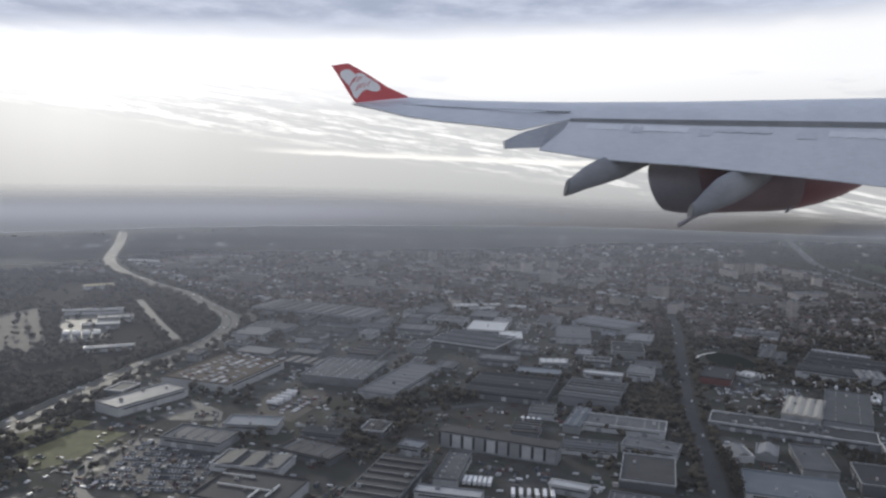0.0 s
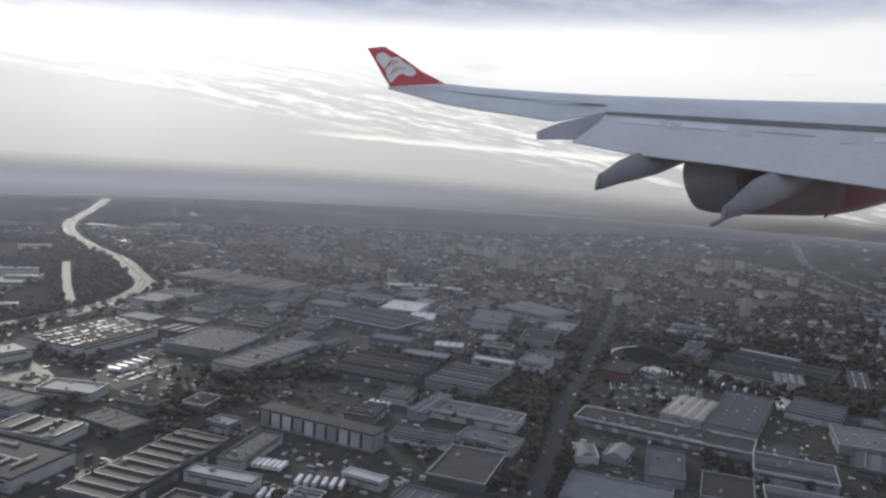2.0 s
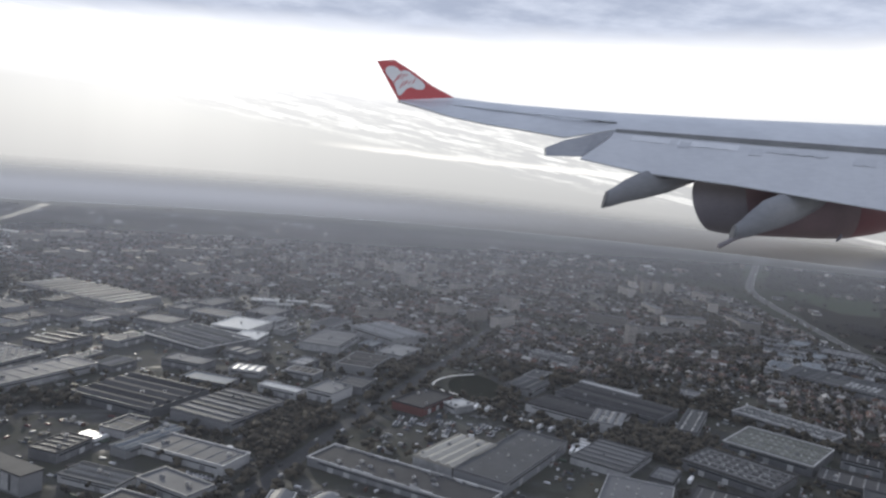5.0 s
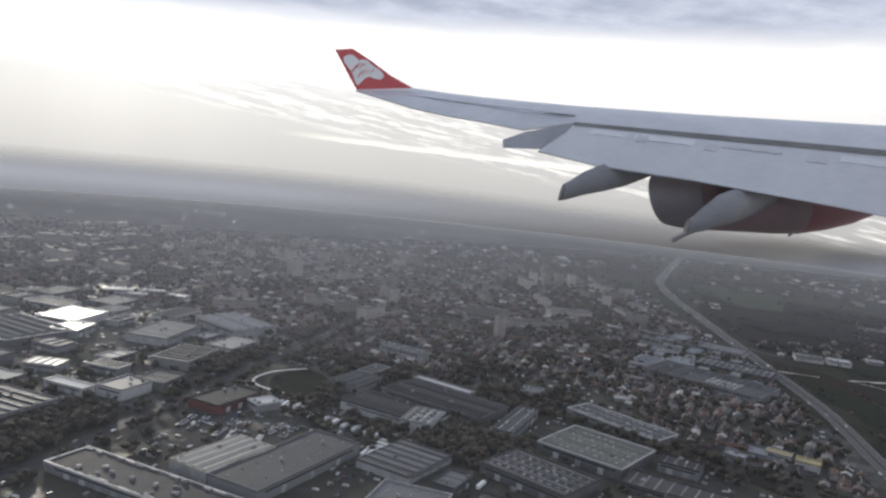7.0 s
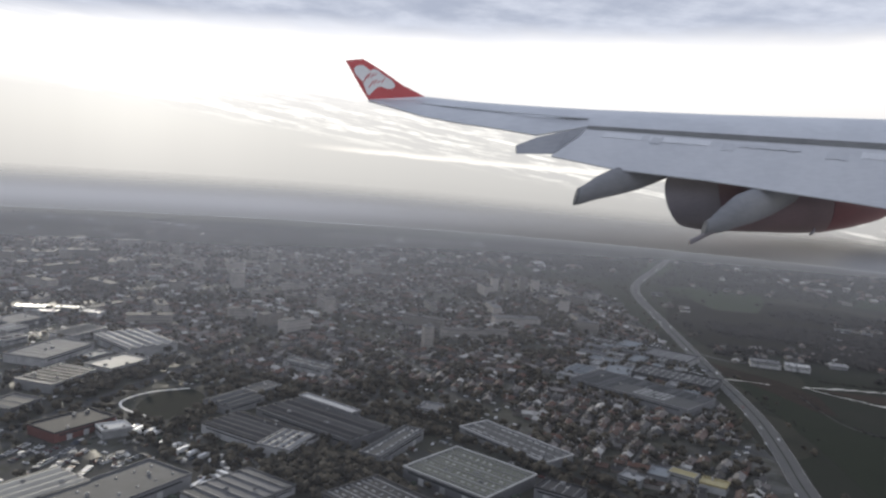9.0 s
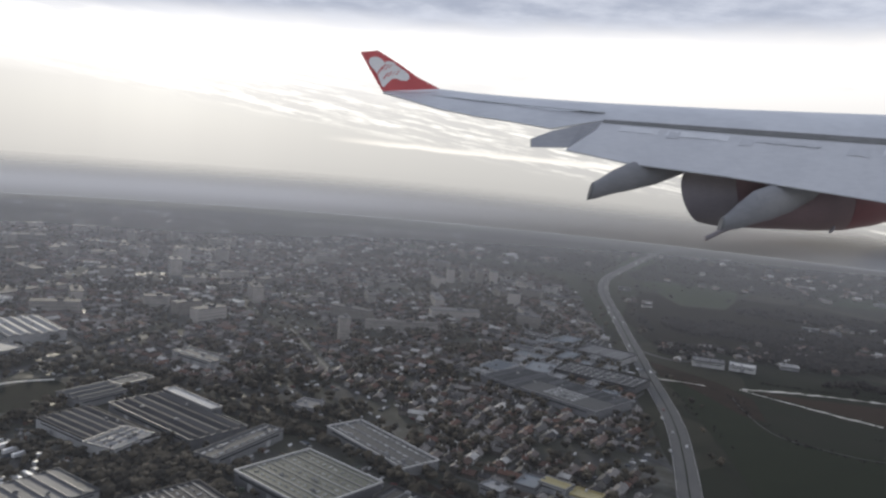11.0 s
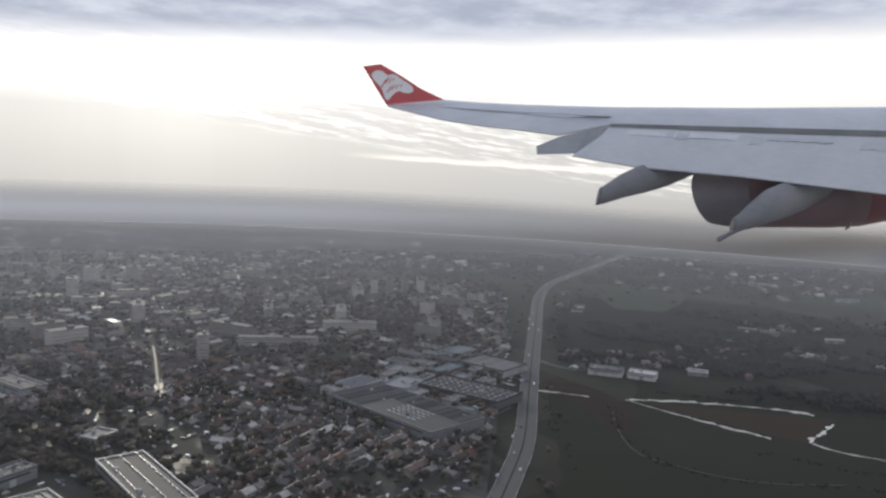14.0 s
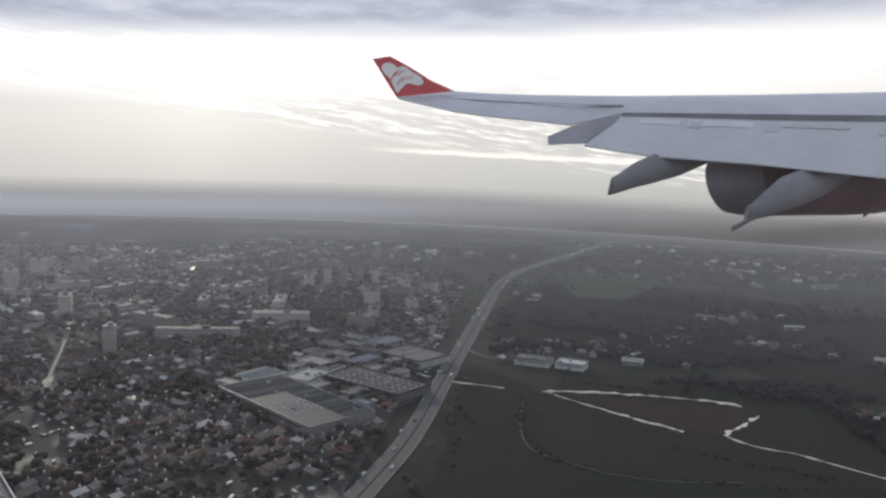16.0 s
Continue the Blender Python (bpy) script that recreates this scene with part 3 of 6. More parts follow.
ribbon("slip_road", [(309.8, 407.4), (315, 392.7), (324.3, 383.6), (332.3, 385.7), (336.3, 391.4)], 2.0, 0.12, M_asphalt, "short slip road beside the motorway", step=3)


# ---- halls and stores ----
def gable(sx, sy, rise):
    """A low ridged strip along x, standing on z = 0."""
    bm = bmesh.new()
    rings = [[(x, -sy / 2, 0), (x, sy / 2, 0), (x, 0.08 * sy, rise), (x, -0.08 * sy, rise)] for x in (-sx / 2, sx / 2)]
    return rings_to(bm, rings)


def saw_tooth(sx, sy, rise):
    bm = bmesh.new()
    rings = [[(x, -sy / 2, 0), (x, sy / 2, 0), (x, sy * 0.42, rise), (x, sy * 0.34, rise)] for x in (-sx / 2, sx / 2)]
    return rings_to(bm, rings)


KEPT = []  # footprints: x, y, reach
HALLS = []


def hall(x, y, long, wide, turn, high, roof, wall, style="flat", n=6, label="", doors=3, units=3, name="warehouse", seed=1):
    rnd = random.Random(seed * 7 + int(abs(x) * 13 + abs(y) * 7))
    high *= 0.78
    KEPT.append((x, y, long / 2, wide / 2, radians(turn)))
    top = thing(name, pose(x, y, 0.05, 0, 0, turn), label or "low grey industrial hall with a flat sheet roof", "warehouse" if name == "warehouse" else "store", "halls of the industrial area")
    part("wall", boxed(long, wide, high, (0, 0, 0)), wall, top)
    cover = part("roof", boxed(long + 0.1, wide + 0.1, 0.14, (0, 0, high + 0.003)), roof, top)
    bm = bmesh.new()
    for sx, sy, px, py in ((long + 0.3, 0.22, 0, wide / 2), (long + 0.3, 0.22, 0, -wide / 2), (0.22, wide - 0.23, long / 2, 0), (0.22, wide - 0.23, -long / 2, 0)):
        box(bm, sx, sy, 0.36, (px, py, high + 0.1))
    part("coping", bm, rnd.choice((M_wall_pale, M_wall_grey, roof, roof)), cover)
    z = high + 0.146
    if style == "saw":
        step = long / n
        me = mesh_of("saw_tooth", saw_tooth(wide * 0.96, step * 0.92, step * 0.13), roof)
        for i in range(n):
            part("saw_tooth", me, None, cover, at=pose(-long / 2 + step * (i + 0.5), 0, z, 0, 0, 90))
        me = mesh_of("skylight", boxed(wide * 0.9, step * 0.08, 0.05), M_strip)
        for i in range(n):
            part("skylight", me, None, cover, at=pose(-long / 2 + step * (i + 0.5) - step * 0.38, 0, z + step * 0.13 - 0.03, 0, 0, 90))
    elif style == "ridges":
        step = wide / n
        me = mesh_of("roof_ridge", gable(long * 0.97, step * 0.9, step * 0.2), roof)
        for i in range(n):
            part("roof_ridge", me, None, cover, at=pose(0, -wide / 2 + step * (i + 0.5), z))
    elif style == "lines":
        step = long / n
        me = mesh_of("skylight", gable(wide * 0.84, 0.4, 0.14), M_strip)
        for i in range(n):
            part("skylight", me, None, cover, at=pose(-long / 2 + step * (i + 0.5), 0, z, 0, 0, 90))
    elif style == "dots":
        me = mesh_of("rooflight", gable(0.5, 0.5, 0.2), M_skylight)
        rows_ = max(2, int(wide / 4.6))
        for i in range(n):
            for j in range(rows_):
                part("rooflight", me, None, cover, at=pose(-long / 2 + long * (i + 0.5) / n, -wide / 2 + wide * (j + 0.5) / rows_, z))
    elif style == "dashes":
        me = mesh_of("rooflight", gable(1.5, 0.55, 0.25), M_skylight)
        rows_ = max(2, int(wide / 2.6))
        for i in range(n):
            for j in range(rows_):
                part("rooflight", me, None, cover, at=pose(-long / 2 + long * (i + 0.5) / n, -wide / 2 + wide * (j + 0.5) / rows_, z))
    elif style == "grid":
        me = mesh_of("glazing_bar", boxed(long * 0.98, 0.3, 0.16), M_roof_pale)
        for j in range(n):
            part("glazing_bar", me, None, cover, at=pose(0, -wide / 2 + wide * (j + 0.5) / n, z))
        me = mesh_of("rooflight", gable(1.0, 0.45, 0.2), M_skylight)
        for i in range(n * 2):
            for j in range(n - 1):
                part("rooflight", me, None, cover, at=pose(-long / 2 + long * (i + 0.5) / (2 * n), -wide / 2 + wide * (j + 1.0) / n, z, 0, 0, rnd.choice((0, 0, 90))))
    for i in range(units):
        sx, sy, sz = rnd.uniform(0.4, 1.2), rnd.uniform(0.35, 0.9), rnd.uniform(0.25, 0.55)
        bm = boxed(sx, sy, sz)
        box(bm, sx * 0.5, sy * 0.5, 0.15, (0, 0, sz))
        part("roof_unit", bm, rnd.choice((M_concrete, M_roof_pale, M_wall_grey)), cover,
             at=pose(rnd.uniform(-0.42, 0.42) * long, rnd.uniform(-0.4, 0.4) * wide, z + (0.4 if style in ("saw", "ridges") else 0.0)))
    me = mesh_of("loading_door", boxed(1.4, 0.08, min(1.5, high * 0.6)), M_wall_pale)
    for i in range(doors):
        for side in (-1, 1):
            part("loading_door", me, None, top, at=pose(long * (-0.4 + 0.8 * (i + 0.5) / doors), side * (wide / 2 + 0.042), 0.0))
    band = mesh_of("window_band", boxed(long * 0.86, 0.06, high * 0.16), M_glass)
    for side in (-1, 1):
        part("window_band", band, None, top, at=pose(0, side * (wide / 2 + 0.032), high * 0.68))
    HALLS.append(top)
    return top


hall(-40.5, 252.4, 32.5, 23.5, 67.5, 3.4, M_roof_brown, M_roof_chalk, "flat", label="large pale hall with cars parked on a brown roof deck", units=2)
hall(-57.7, 222.7, 24.3, 9.6, 55.5, 3.2, M_roof_pale, M_roof_chalk, "flat", 3, "long hall with a pale blue-grey sheet roof")
hall(-33.8, 190.8, 16.2, 10.2, 162.3, 2.6, M_roof_grey, M_wall_pale, "lines", 5, "grey hall with pale walls beside a car park")
hall(-2.2, 255.5, 25.2, 20.8, 72.8, 3, M_roof_grey, M_wall_grey, "dashes", 9, "square hall with rows of small bright rooflights")
hall(16.3, 244.5, 37.4, 11.5, 64.8, 2.8, M_roof_grey, M_wall_pale, "lines", 9, "long narrow hall with a streaked grey roof")
hall(-22.6, 201.2, 14.1, 7.8, 173.4, 2.6, M_roof_blue, M_wall_pale, "flat", label="small hall with a greenish grey flat roof")
works = hall(-15.2, 156.4, 19.1, 15.3, 161, 3.2, M_roof_dark, M_wall_pale, "flat", 6, "dark roofed works with pale pipes on the roof", units=3)
for px, py, lx, ly in ((1.0, 0.6, 13.0, 0.5), (-2.2, 3.1, 0.5, 4.4), (-5.2, 0.4, 0.45, 6.0), (5.5, -4.6, 8.0, 0.35)):
    bm = boxed(lx, ly, 0.24, (0, 0, 0.16))
    for s in (-0.42, 0, 0.42):
        box(bm, 0.2, 0.2, 0.16, (s * lx if lx > ly else 0, s * ly if ly > lx else 0, 0))
    part("roof_pipe", bm, M_roof_chalk, works, "white roof pipe", at=pose(px, py, 3.2 * 0.78 + 0.146))
hall(11.8, 158, 34.6, 11.5, 70.8, 3, M_roof_dark, M_wall_grey, "saw", 9, "factory with a saw-tooth roof")
hall(75.3, 231.8, 22.1, 17.5, 66.9, 3.3, M_roof_grey, M_wall_grey, "saw", 7, "factory with a grey saw-tooth roof")
hall(50.8, 237.9, 25.3, 22.2, 159.2, 2.9, M_roof_dark, M_wall_grey, "ridges", 5, "square hall with a dark ridged roof")
hall(76.3, 202.6, 22.4, 9.2, 159.1, 2.4, M_roof_grey, M_wall_pale, "lines", 6, "grey hall with a white roof strip and parked vans")
hall(64.8, 207, 17.6, 4.6, 65.8, 2.4, M_roof_blue, M_wall_pale, "ridges", 2, "narrow hall with a pale blue roof")
hall(78.5, 185, 13.6, 7, 152.1, 2.4, M_roof_grey, M_wall_pale, "flat", label="small grey workshop hall")
hall(52.8, 326.2, 14.9, 18.2, 165.6, 3.3, M_roof_white, M_wall_pale, "flat", label="hall with a gleaming white flat roof", units=1)
hall(60.2, 309.8, 12, 8.9, 83.6, 3.1, M_roof_white, M_wall_pale, "flat", label="small hall with a gleaming white flat roof", units=1)
hall(44.5, 302.7, 28.1, 23.5, 149.6, 2.8, M_roof_grey, M_wall_grey, "ridges", 6, "wide hall with a ridged grey roof")
hall(-21.7, 363.7, 56.8, 23.8, 155, 2.6, M_roof_grey, M_wall_pale, "saw", 12, "very long hall with a bright ridged roof")
hall(97.1, 255.6, 8.3, 11, 157.1, 3.4, M_roof_pale, M_wall_pale, "flat", label="pale flat-roofed hall beside the avenue")
strip = hall(121.7, 199.8, 41.9, 10.5, 153.5, 2.2, M_roof_dark, M_wall_grey, "flat", label="long low dark store with an uneven pale roof edge", units=14, doors=8, name="store")
edge_rnd = random.Random(3)
for side in (-1, 1):
    for i in range(15):
        bm = boxed(edge_rnd.uniform(1.2, 2.8), edge_rnd.uniform(0.2, 0.5), edge_rnd.uniform(0.2, 0.45))
        part("parapet", bm, M_concrete if edge_rnd.random() < 0.3 else M_wall_pale, strip, at=pose(-20 + i * 2.85, side * (5.3 - edge_rnd.uniform(0, 0.9)), 2.2 * 0.78 + 0.146))
hall(99.5, 182, 7.8, 4.9, 87.4, 1.8, M_roof_pale, M_wall_pale, "ridges", 1, "pale tent-like hall beside the avenue", doors=1, units=0)
hall(107.1, 182.7, 8.1, 5.2, 63.4, 1.8, M_roof_pale, M_wall_pale, "ridges", 1, "pale tent-like hall beside the avenue", doors=1, units=0)
hall(133, 215.3, 19.8, 10.4, 58.9, 3.2, M_roof_cream, M_wall_pale, "ridges", 4, "cream roofed store wing", name="store")
hall(146.5, 216.1, 34.6, 12.5, 61.1, 3.2, M_roof_grey, M_wall_grey, "dots", 8, "large store with a grey roof dotted with rooflights", name="store", units=2)
hall(123.4, 255.1, 16.6, 9.8, 61.4, 2.8, M_roof_dark, M_wall_red, "flat", label="store with red walls and a grey roof", name="store")
hall(133.5, 254.2, 5, 6.8, 131, 2.4, M_roof_chalk, M_wall_pale, "flat", label="small white-roofed building in a lorry yard")
hall(180.3, 280.8, 19.9, 3.2, 143.5, 3.9, M_roof_chalk, M_wall_grey, "flat", label="long narrow hall with a bright white roof", units=0)
hall(180.3, 270.5, 32.8, 15.1, 144.5, 2.8, M_roof_dark, M_wall_grey, "ridges", 5, "long dark hall with a ridged roof")
hall(167.2, 258.3, 26.4, 12.9, 148.4, 2.8, M_roof_dark, M_wall_pale, "ridges", 5, "dark hall with a ridged roof and a pale front edge")
hall(174.7, 252.1, 11.9, 8.3, 71.2, 3.2, M_roof_pale, M_wall_pale, "ridges", 4, "pale ridged hall at the end of a dark one")
hall(199.3, 257.6, 22.7, 5.5, 66.1, 2.9, M_roof_grey, M_wall_pale, "dashes", 10, "long pale hall with rows of rooflights")
hall(217.5, 241.6, 22.3, 19.1, 141.6, 3.2, M_roof_green, M_wall_grey, "grid", 6, "big hall with a greenish glazed grid roof")
hall(200.8, 222.7, 22.1, 14.9, 138.5, 2.8, M_roof_dark, M_wall_grey, "grid", 5, "dark roofed hall with a grid of rooflights")
hall(229.1, 265.4, 29.3, 9.8, 133, 2.5, M_roof_grey, M_wall_pale, "dashes", 13, "long block with rows of small pale rooflights")
mall = hall(274.1, 323.5, 41.3, 19.2, 138.5, 2.8, M_roof_grey, M_wall_grey, "flat", 12, "large shopping hall with roof ribs and a patch of rooflights", name="store", units=5)
me = mesh_of("roof_rib", gable(17.0, 0.45, 0.25), M_roof_grey)
short_rib = mesh_of("roof_rib", gable(7.2, 0.4, 0.25), M_roof_grey)
for i in range(13):
    part("roof_rib", me, None, mall, at=pose(7.6 + i * 0.98, 0, 2.8 * 0.78 + 0.146, 0, 0, 90))
for i in range(26):
    part("roof_rib", short_rib, None, mall, at=pose(-19.6 + i * 1.02, -5.6, 2.8 * 0.78 + 0.146, 0, 0, 90))
me = mesh_of("rooflight", gable(1.2, 0.4, 0.25), M_roof_chalk)
for i in range(6):
    for j in range(5):
        part("rooflight", me, None, mall, at=pose(-10.5 + i * 1.87, -1.0 + j * 1.7, 2.8 * 0.78 + 0.146))
hall(291.2, 345.1, 27.8, 13.9, 147.4, 2.5, M_roof_dark, M_wall_grey, "grid", 6, "hall with dark blue-grey panels on the roof", name="store")
hall(271.8, 347.2, 8.6, 12.9, 159.2, 2.6, M_roof_blue, M_wall_pale, "flat", label="square blue-grey roofed store", name="store")
hall(297.9, 377.4, 18.1, 14, 144.7, 2.6, M_roof_grey, M_wall_pale, "lines", 7, "store with pale stripes on a grey roof", name="store")
hall(335.6, 380.3, 11.1, 7, 165.5, 2.4, M_roof_grey, M_roof_chalk, "lines", 3, "white walled building beyond the motorway")
hall(347.1, 377.6, 9, 6.4, 162, 2.2, M_roof_chalk, M_roof_chalk, "flat", label="pale flat-roofed building beyond the motorway")
hall(83.7, 253.8, 12.8, 4.3, 158.2, 2.4, M_roof_chalk, M_wall_pale, "flat", label="low white-roofed shed in a yard", units=0)
hall(167.8, 323.8, 17.1, 7.1, 149.5, 2.8, M_roof_grey, M_wall_pale, "dashes", 9, label="long pale building among houses")
hall(102.3, 290.3, 18.1, 11.8, 76.5, 3, M_roof_dark, M_wall_pale, "saw", 7, "hall with slanting white roof slats")
hall(112.2, 307.8, 15.7, 10.2, 67.9, 3.2, M_roof_pale, M_wall_pale, "flat", label="pale hall with light walls")
hall(87.1, 317.4, 24.2, 13.9, 78.9, 3, M_roof_grey, M_wall_pale, "lines", 8, "hall with long pale roof strips")
hall(106.2, 336.8, 24.8, 17, 138.8, 3.4, M_roof_pale, M_wall_pale, "ridges", 5, "broad hall with pale walls and roof")
hall(171.7, 200.3, 15.7, 14.3, 72, 2.8, M_roof_grey, M_wall_grey, "dots", 5, "square grey workshop hall with a white roof strip")
hall(26.1, 156.1, 14.3, 3.9, 164.4, 2.4, M_roof_chalk, M_wall_pale, "flat", label="narrow white-roofed shed beside a van yard", units=1, doors=2)
hall(28, 171, 17.3, 5.3, 73.6, 2.4, M_roof_grey, M_wall_pale, "dots", 6, "grey hall beside rows of white vans", doors=2, units=1)
hall(-4.9, 182.5, 15.4, 9.2, 150, 2, M_roof_dark, M_wall_grey, "lines", 5, label="low dark-roofed shed in a works yard", doors=2)
hall(18.9, 184.5, 5.9, 5.1, 156, 2.6, M_roof_blue, M_wall_pale, "flat", label="small two-storey office with pale walls", doors=1, units=2)
hall(52.7, 160, 8.7, 3.1, 154.2, 2.2, M_roof_chalk, M_wall_pale, "flat", label="short white shed among parked lorries", doors=1, units=0)
hall(254.8, 248.2, 5.3, 4.3, 141.6, 2.0, M_roof_pale, M_wall_pale, "flat", label="small pale flat-roofed workshop", doors=1, units=1)
hall(267.6, 252.2, 6.3, 3.9, 145.9, 2.2, M_roof_yellow, M_wall_pale, "ridges", 2, "small hall with an ochre yellow roof", doors=1, units=0)
hall(273.5, 248.1, 4.5, 5.9, 61.5, 2, M_roof_yellow, M_wall_pale, "flat", label="small hall with a dull olive roof", doors=1, units=1)
hall(262.1, 252.4, 6.6, 4.6, 64.6, 2.0, M_roof_blue, M_wall_pale, "flat", label="small hall with a slate blue roof", doors=1, units=1)
hall(207.6, 289, 6, 6.6, 162.7, 2.2, M_roof_grey, M_wall_pale, "flat", label="small pale hall at the edge of the houses", doors=1, units=1)
hall(231.1, 220.4, 22.5, 9.3, 149.9, 2.2, M_roof_dark, M_wall_grey, "lines", 8, "dark hall with pale slanting roof strips", doors=2)
hall(-120.5, 354.6, 25, 2.6, 15.5, 2.4, M_roof_white, M_wall_pale, "flat", label="long white-roofed shed beyond the motorway", doors=2, units=0)
hall(-105.5, 340, 14, 7, 15.5, 2.4, M_roof_pale, M_wall_pale, "dashes", 6, label="pale depot hall beyond the motorway", doors=2, units=3)
hall(-106.5, 325, 14, 3.4, 15.5, 2.2, M_roof_white, M_wall_pale, "flat", label="pale shed in a yard beyond the motorway", doors=2, units=1)
for px in (-112.3, -108.8, -105.3, -101.8):
    hall(px, 305 + (px + 112) * 0.25, 2.5, 5.2, 15.5, 2.4, M_roof_white, M_wall_pale, "ridges", 1, "one of a row of narrow white-roofed sheds", doors=1, units=0)
hall(-89.5, 286, 17, 2.2, 21, 2.0, M_roof_white, M_wall_pale, "lines", 8, "low white-roofed shed beyond the motorway", doors=2, units=0)
hall(-143.5, 425, 15, 4.5, 30, 2.2, M_roof_yellow, M_wall_pale, "flat", label="ochre-roofed shed among woods beyond the motorway", doors=1, units=1)
hall(-152, 528, 20, 4, 170, 2.4, M_roof_white, M_wall_pale, "flat", label="long pale shed beside the motorway", doors=2, units=0)
hall(-138, 515, 14, 4, 170, 2.4, M_roof_pale, M_wall_pale, "flat", label="pale shed beside the motorway", doors=2, units=1)
hall(-112, 462, 10, 4, 150, 2.4, M_roof_white, M_wall_pale, "flat", label="small white-roofed store beside the motorway", doors=1, units=1)
hall(70, 270.3, 9.6, 6.4, 175, 2.2, M_roof_white, M_wall_pale, "saw", 4, "small hall with bright slanting roof panes", doors=1, units=0)

for x, y, long, wide, turn in ((48, 381, 12, 5, 12), (61, 384, 9, 4.5, 8), (73, 379, 8, 5, 165), (58, 374.5, 7, 3, 12)):
    hall(x, y, long, wide, turn, 2.0, M_roof_white, M_wall_pale, "saw", 5, "low hall with gleaming slanting roof panes", doors=1, units=1)

for x, y, long, wide, turn in ((367, 386, 8, 5, 168), (409, 470, 9, 2.4, 160), (418, 464, 6, 2.4, 160), (394, 440, 10, 2.2, 158), (440, 455, 9, 2.6, 5), (454, 402, 14, 4, 150), (496, 575, 16, 3, 10), (336, 550, 8, 3, 170)):
    hall(x, y, long * 0.8, wide * 0.8, turn, 1.5, M_roof_pale, M_wall_grey, "flat", label="low pale-roofed farm building among dark woods", doors=1, units=0)

# the long block with light facade panels
slab = thing("office_block", pose(40.3, 184.4, 0.05, 0, 0, 154.8), "long low office block with pale facade panels", "office")
KEPT.append((40.3, 184.4, 15, 3, radians(154.8)))
part("wall", boxed(30, 4.6, 4.0), M_wall_grey, slab)
part("roof", boxed(30.4, 5.0, 0.3, (0, 0, 4.004)), M_roof_dark, slab)
panel = mesh_of("facade_panel", boxed(2.1, 0.12, 3.1), M_wall_pale)
glaze = mesh_of("window_band", boxed(0.5, 0.08, 3.0), M_glass)
for i in range(10):
    part("facade_panel", panel, None, slab, at=pose(-13.5 + i * 3.0, 2.362, 0.5))
    part("facade_panel", panel, None, slab, at=pose(-13.5 + i * 3.0, -2.362, 0.5))
    part("window_band", glaze, None, slab, at=pose(-12.0 + i * 3.0, 2.342, 0.7))


def clash(x, y, r):
    for hx, hy, hl, hw, a in KEPT:
        dx, dy = x - hx, y - hy
        if abs(dx) > 60 or abs(dy) > 60:
            continue
        u, w = dx * math.cos(a) + dy * math.sin(a), -dx * math.sin(a) + dy * math.cos(a)
        if abs(u) < hl + r and abs(w) < hw + r:
            return True
    return False


ROADS = [(HW_A, 7.5), (HW_B, 7.5), (AVENUE, 4.0), (RAIL, 2.0), ([(206, 328), (197, 347.4), (188.6, 366), (181, 382)], 0.8), ([(3.5, 210.8), (63.2, 232.5), (111.2, 254.4)], 2.5)]


def free(x, y, r):
    if ((x - 135.5) / 11.8) ** 2 + ((y - 281) / 16) ** 2 < 1:  # the lawn and its path stay open
        return False
    return not clash(x, y, r) and not any(near_line(x, y, line, w + r) for line, w in ROADS)


INDUSTRY = [(-193.8, 163), (-80.6, 145.8), (-52.7, 332.1), (-78, 385.2), (-14.8, 374.7), (81.8, 355.5), (127.5, 330.1), (147.7, 308.3), (182.5, 298.9), (245.5, 249.6), (280.1, 190.3), (253.8, 118), (88, 94.6), (-44.8, 108.8)]
OPEN = [[(-24.8, 211), (-9.3, 207.1), (-6.6, 239.5), (-18.7, 241.9)], [(3, 202.6), (22.6, 201.4), (28.3, 236.5), (7.9, 230.8)], [(40.6, 147.9), (61.5, 148.9), (60.7, 162.1), (41.1, 164.2)], [(96.7, 202.5), (121.9, 187.4), (142.7, 183.2), (139.8, 197.8), (117, 214.5), (98.3, 218.6)],
        [(83.2, 232.3), (93, 198.8), (100.6, 200), (96.4, 234.7)], [(117.6, 226.3), (145.6, 225.1), (143.3, 246.6), (118.4, 251.6)], [(155.9, 231.6), (192, 229.1), (192.5, 255.3), (162.3, 249.9)], [(105.2, 288.8), (135.6, 304.7), (132.5, 312.1), (108.3, 313.6)], [(131, 265.2), (141.5, 262), (148.9, 292.2), (138.9, 300.7)], [(78.6, 237.7), (100.1, 230.3), (105.7, 244.4), (85.4, 247.7)], [(183.6, 228.2), (195.1, 232.5), (189.5, 246.4), (177, 242.4)],
        [(-110, 110), (-28, 110), (-26, 195), (-52, 206), (-34, 204), (-30, 216), (-42, 229), (-56, 206), (-76.7, 228), (-100, 228)], [(-26.5, 206), (-25, 236), (-8, 241), (-3, 229), (-12.5, 204)], [(101.9, 225.2), (120.5, 218.1), (129.2, 242.6), (113, 250.3)]]
rnd = random.Random(4)
STYLES = ("flat", "lines", "ridges", "saw")
count = 0
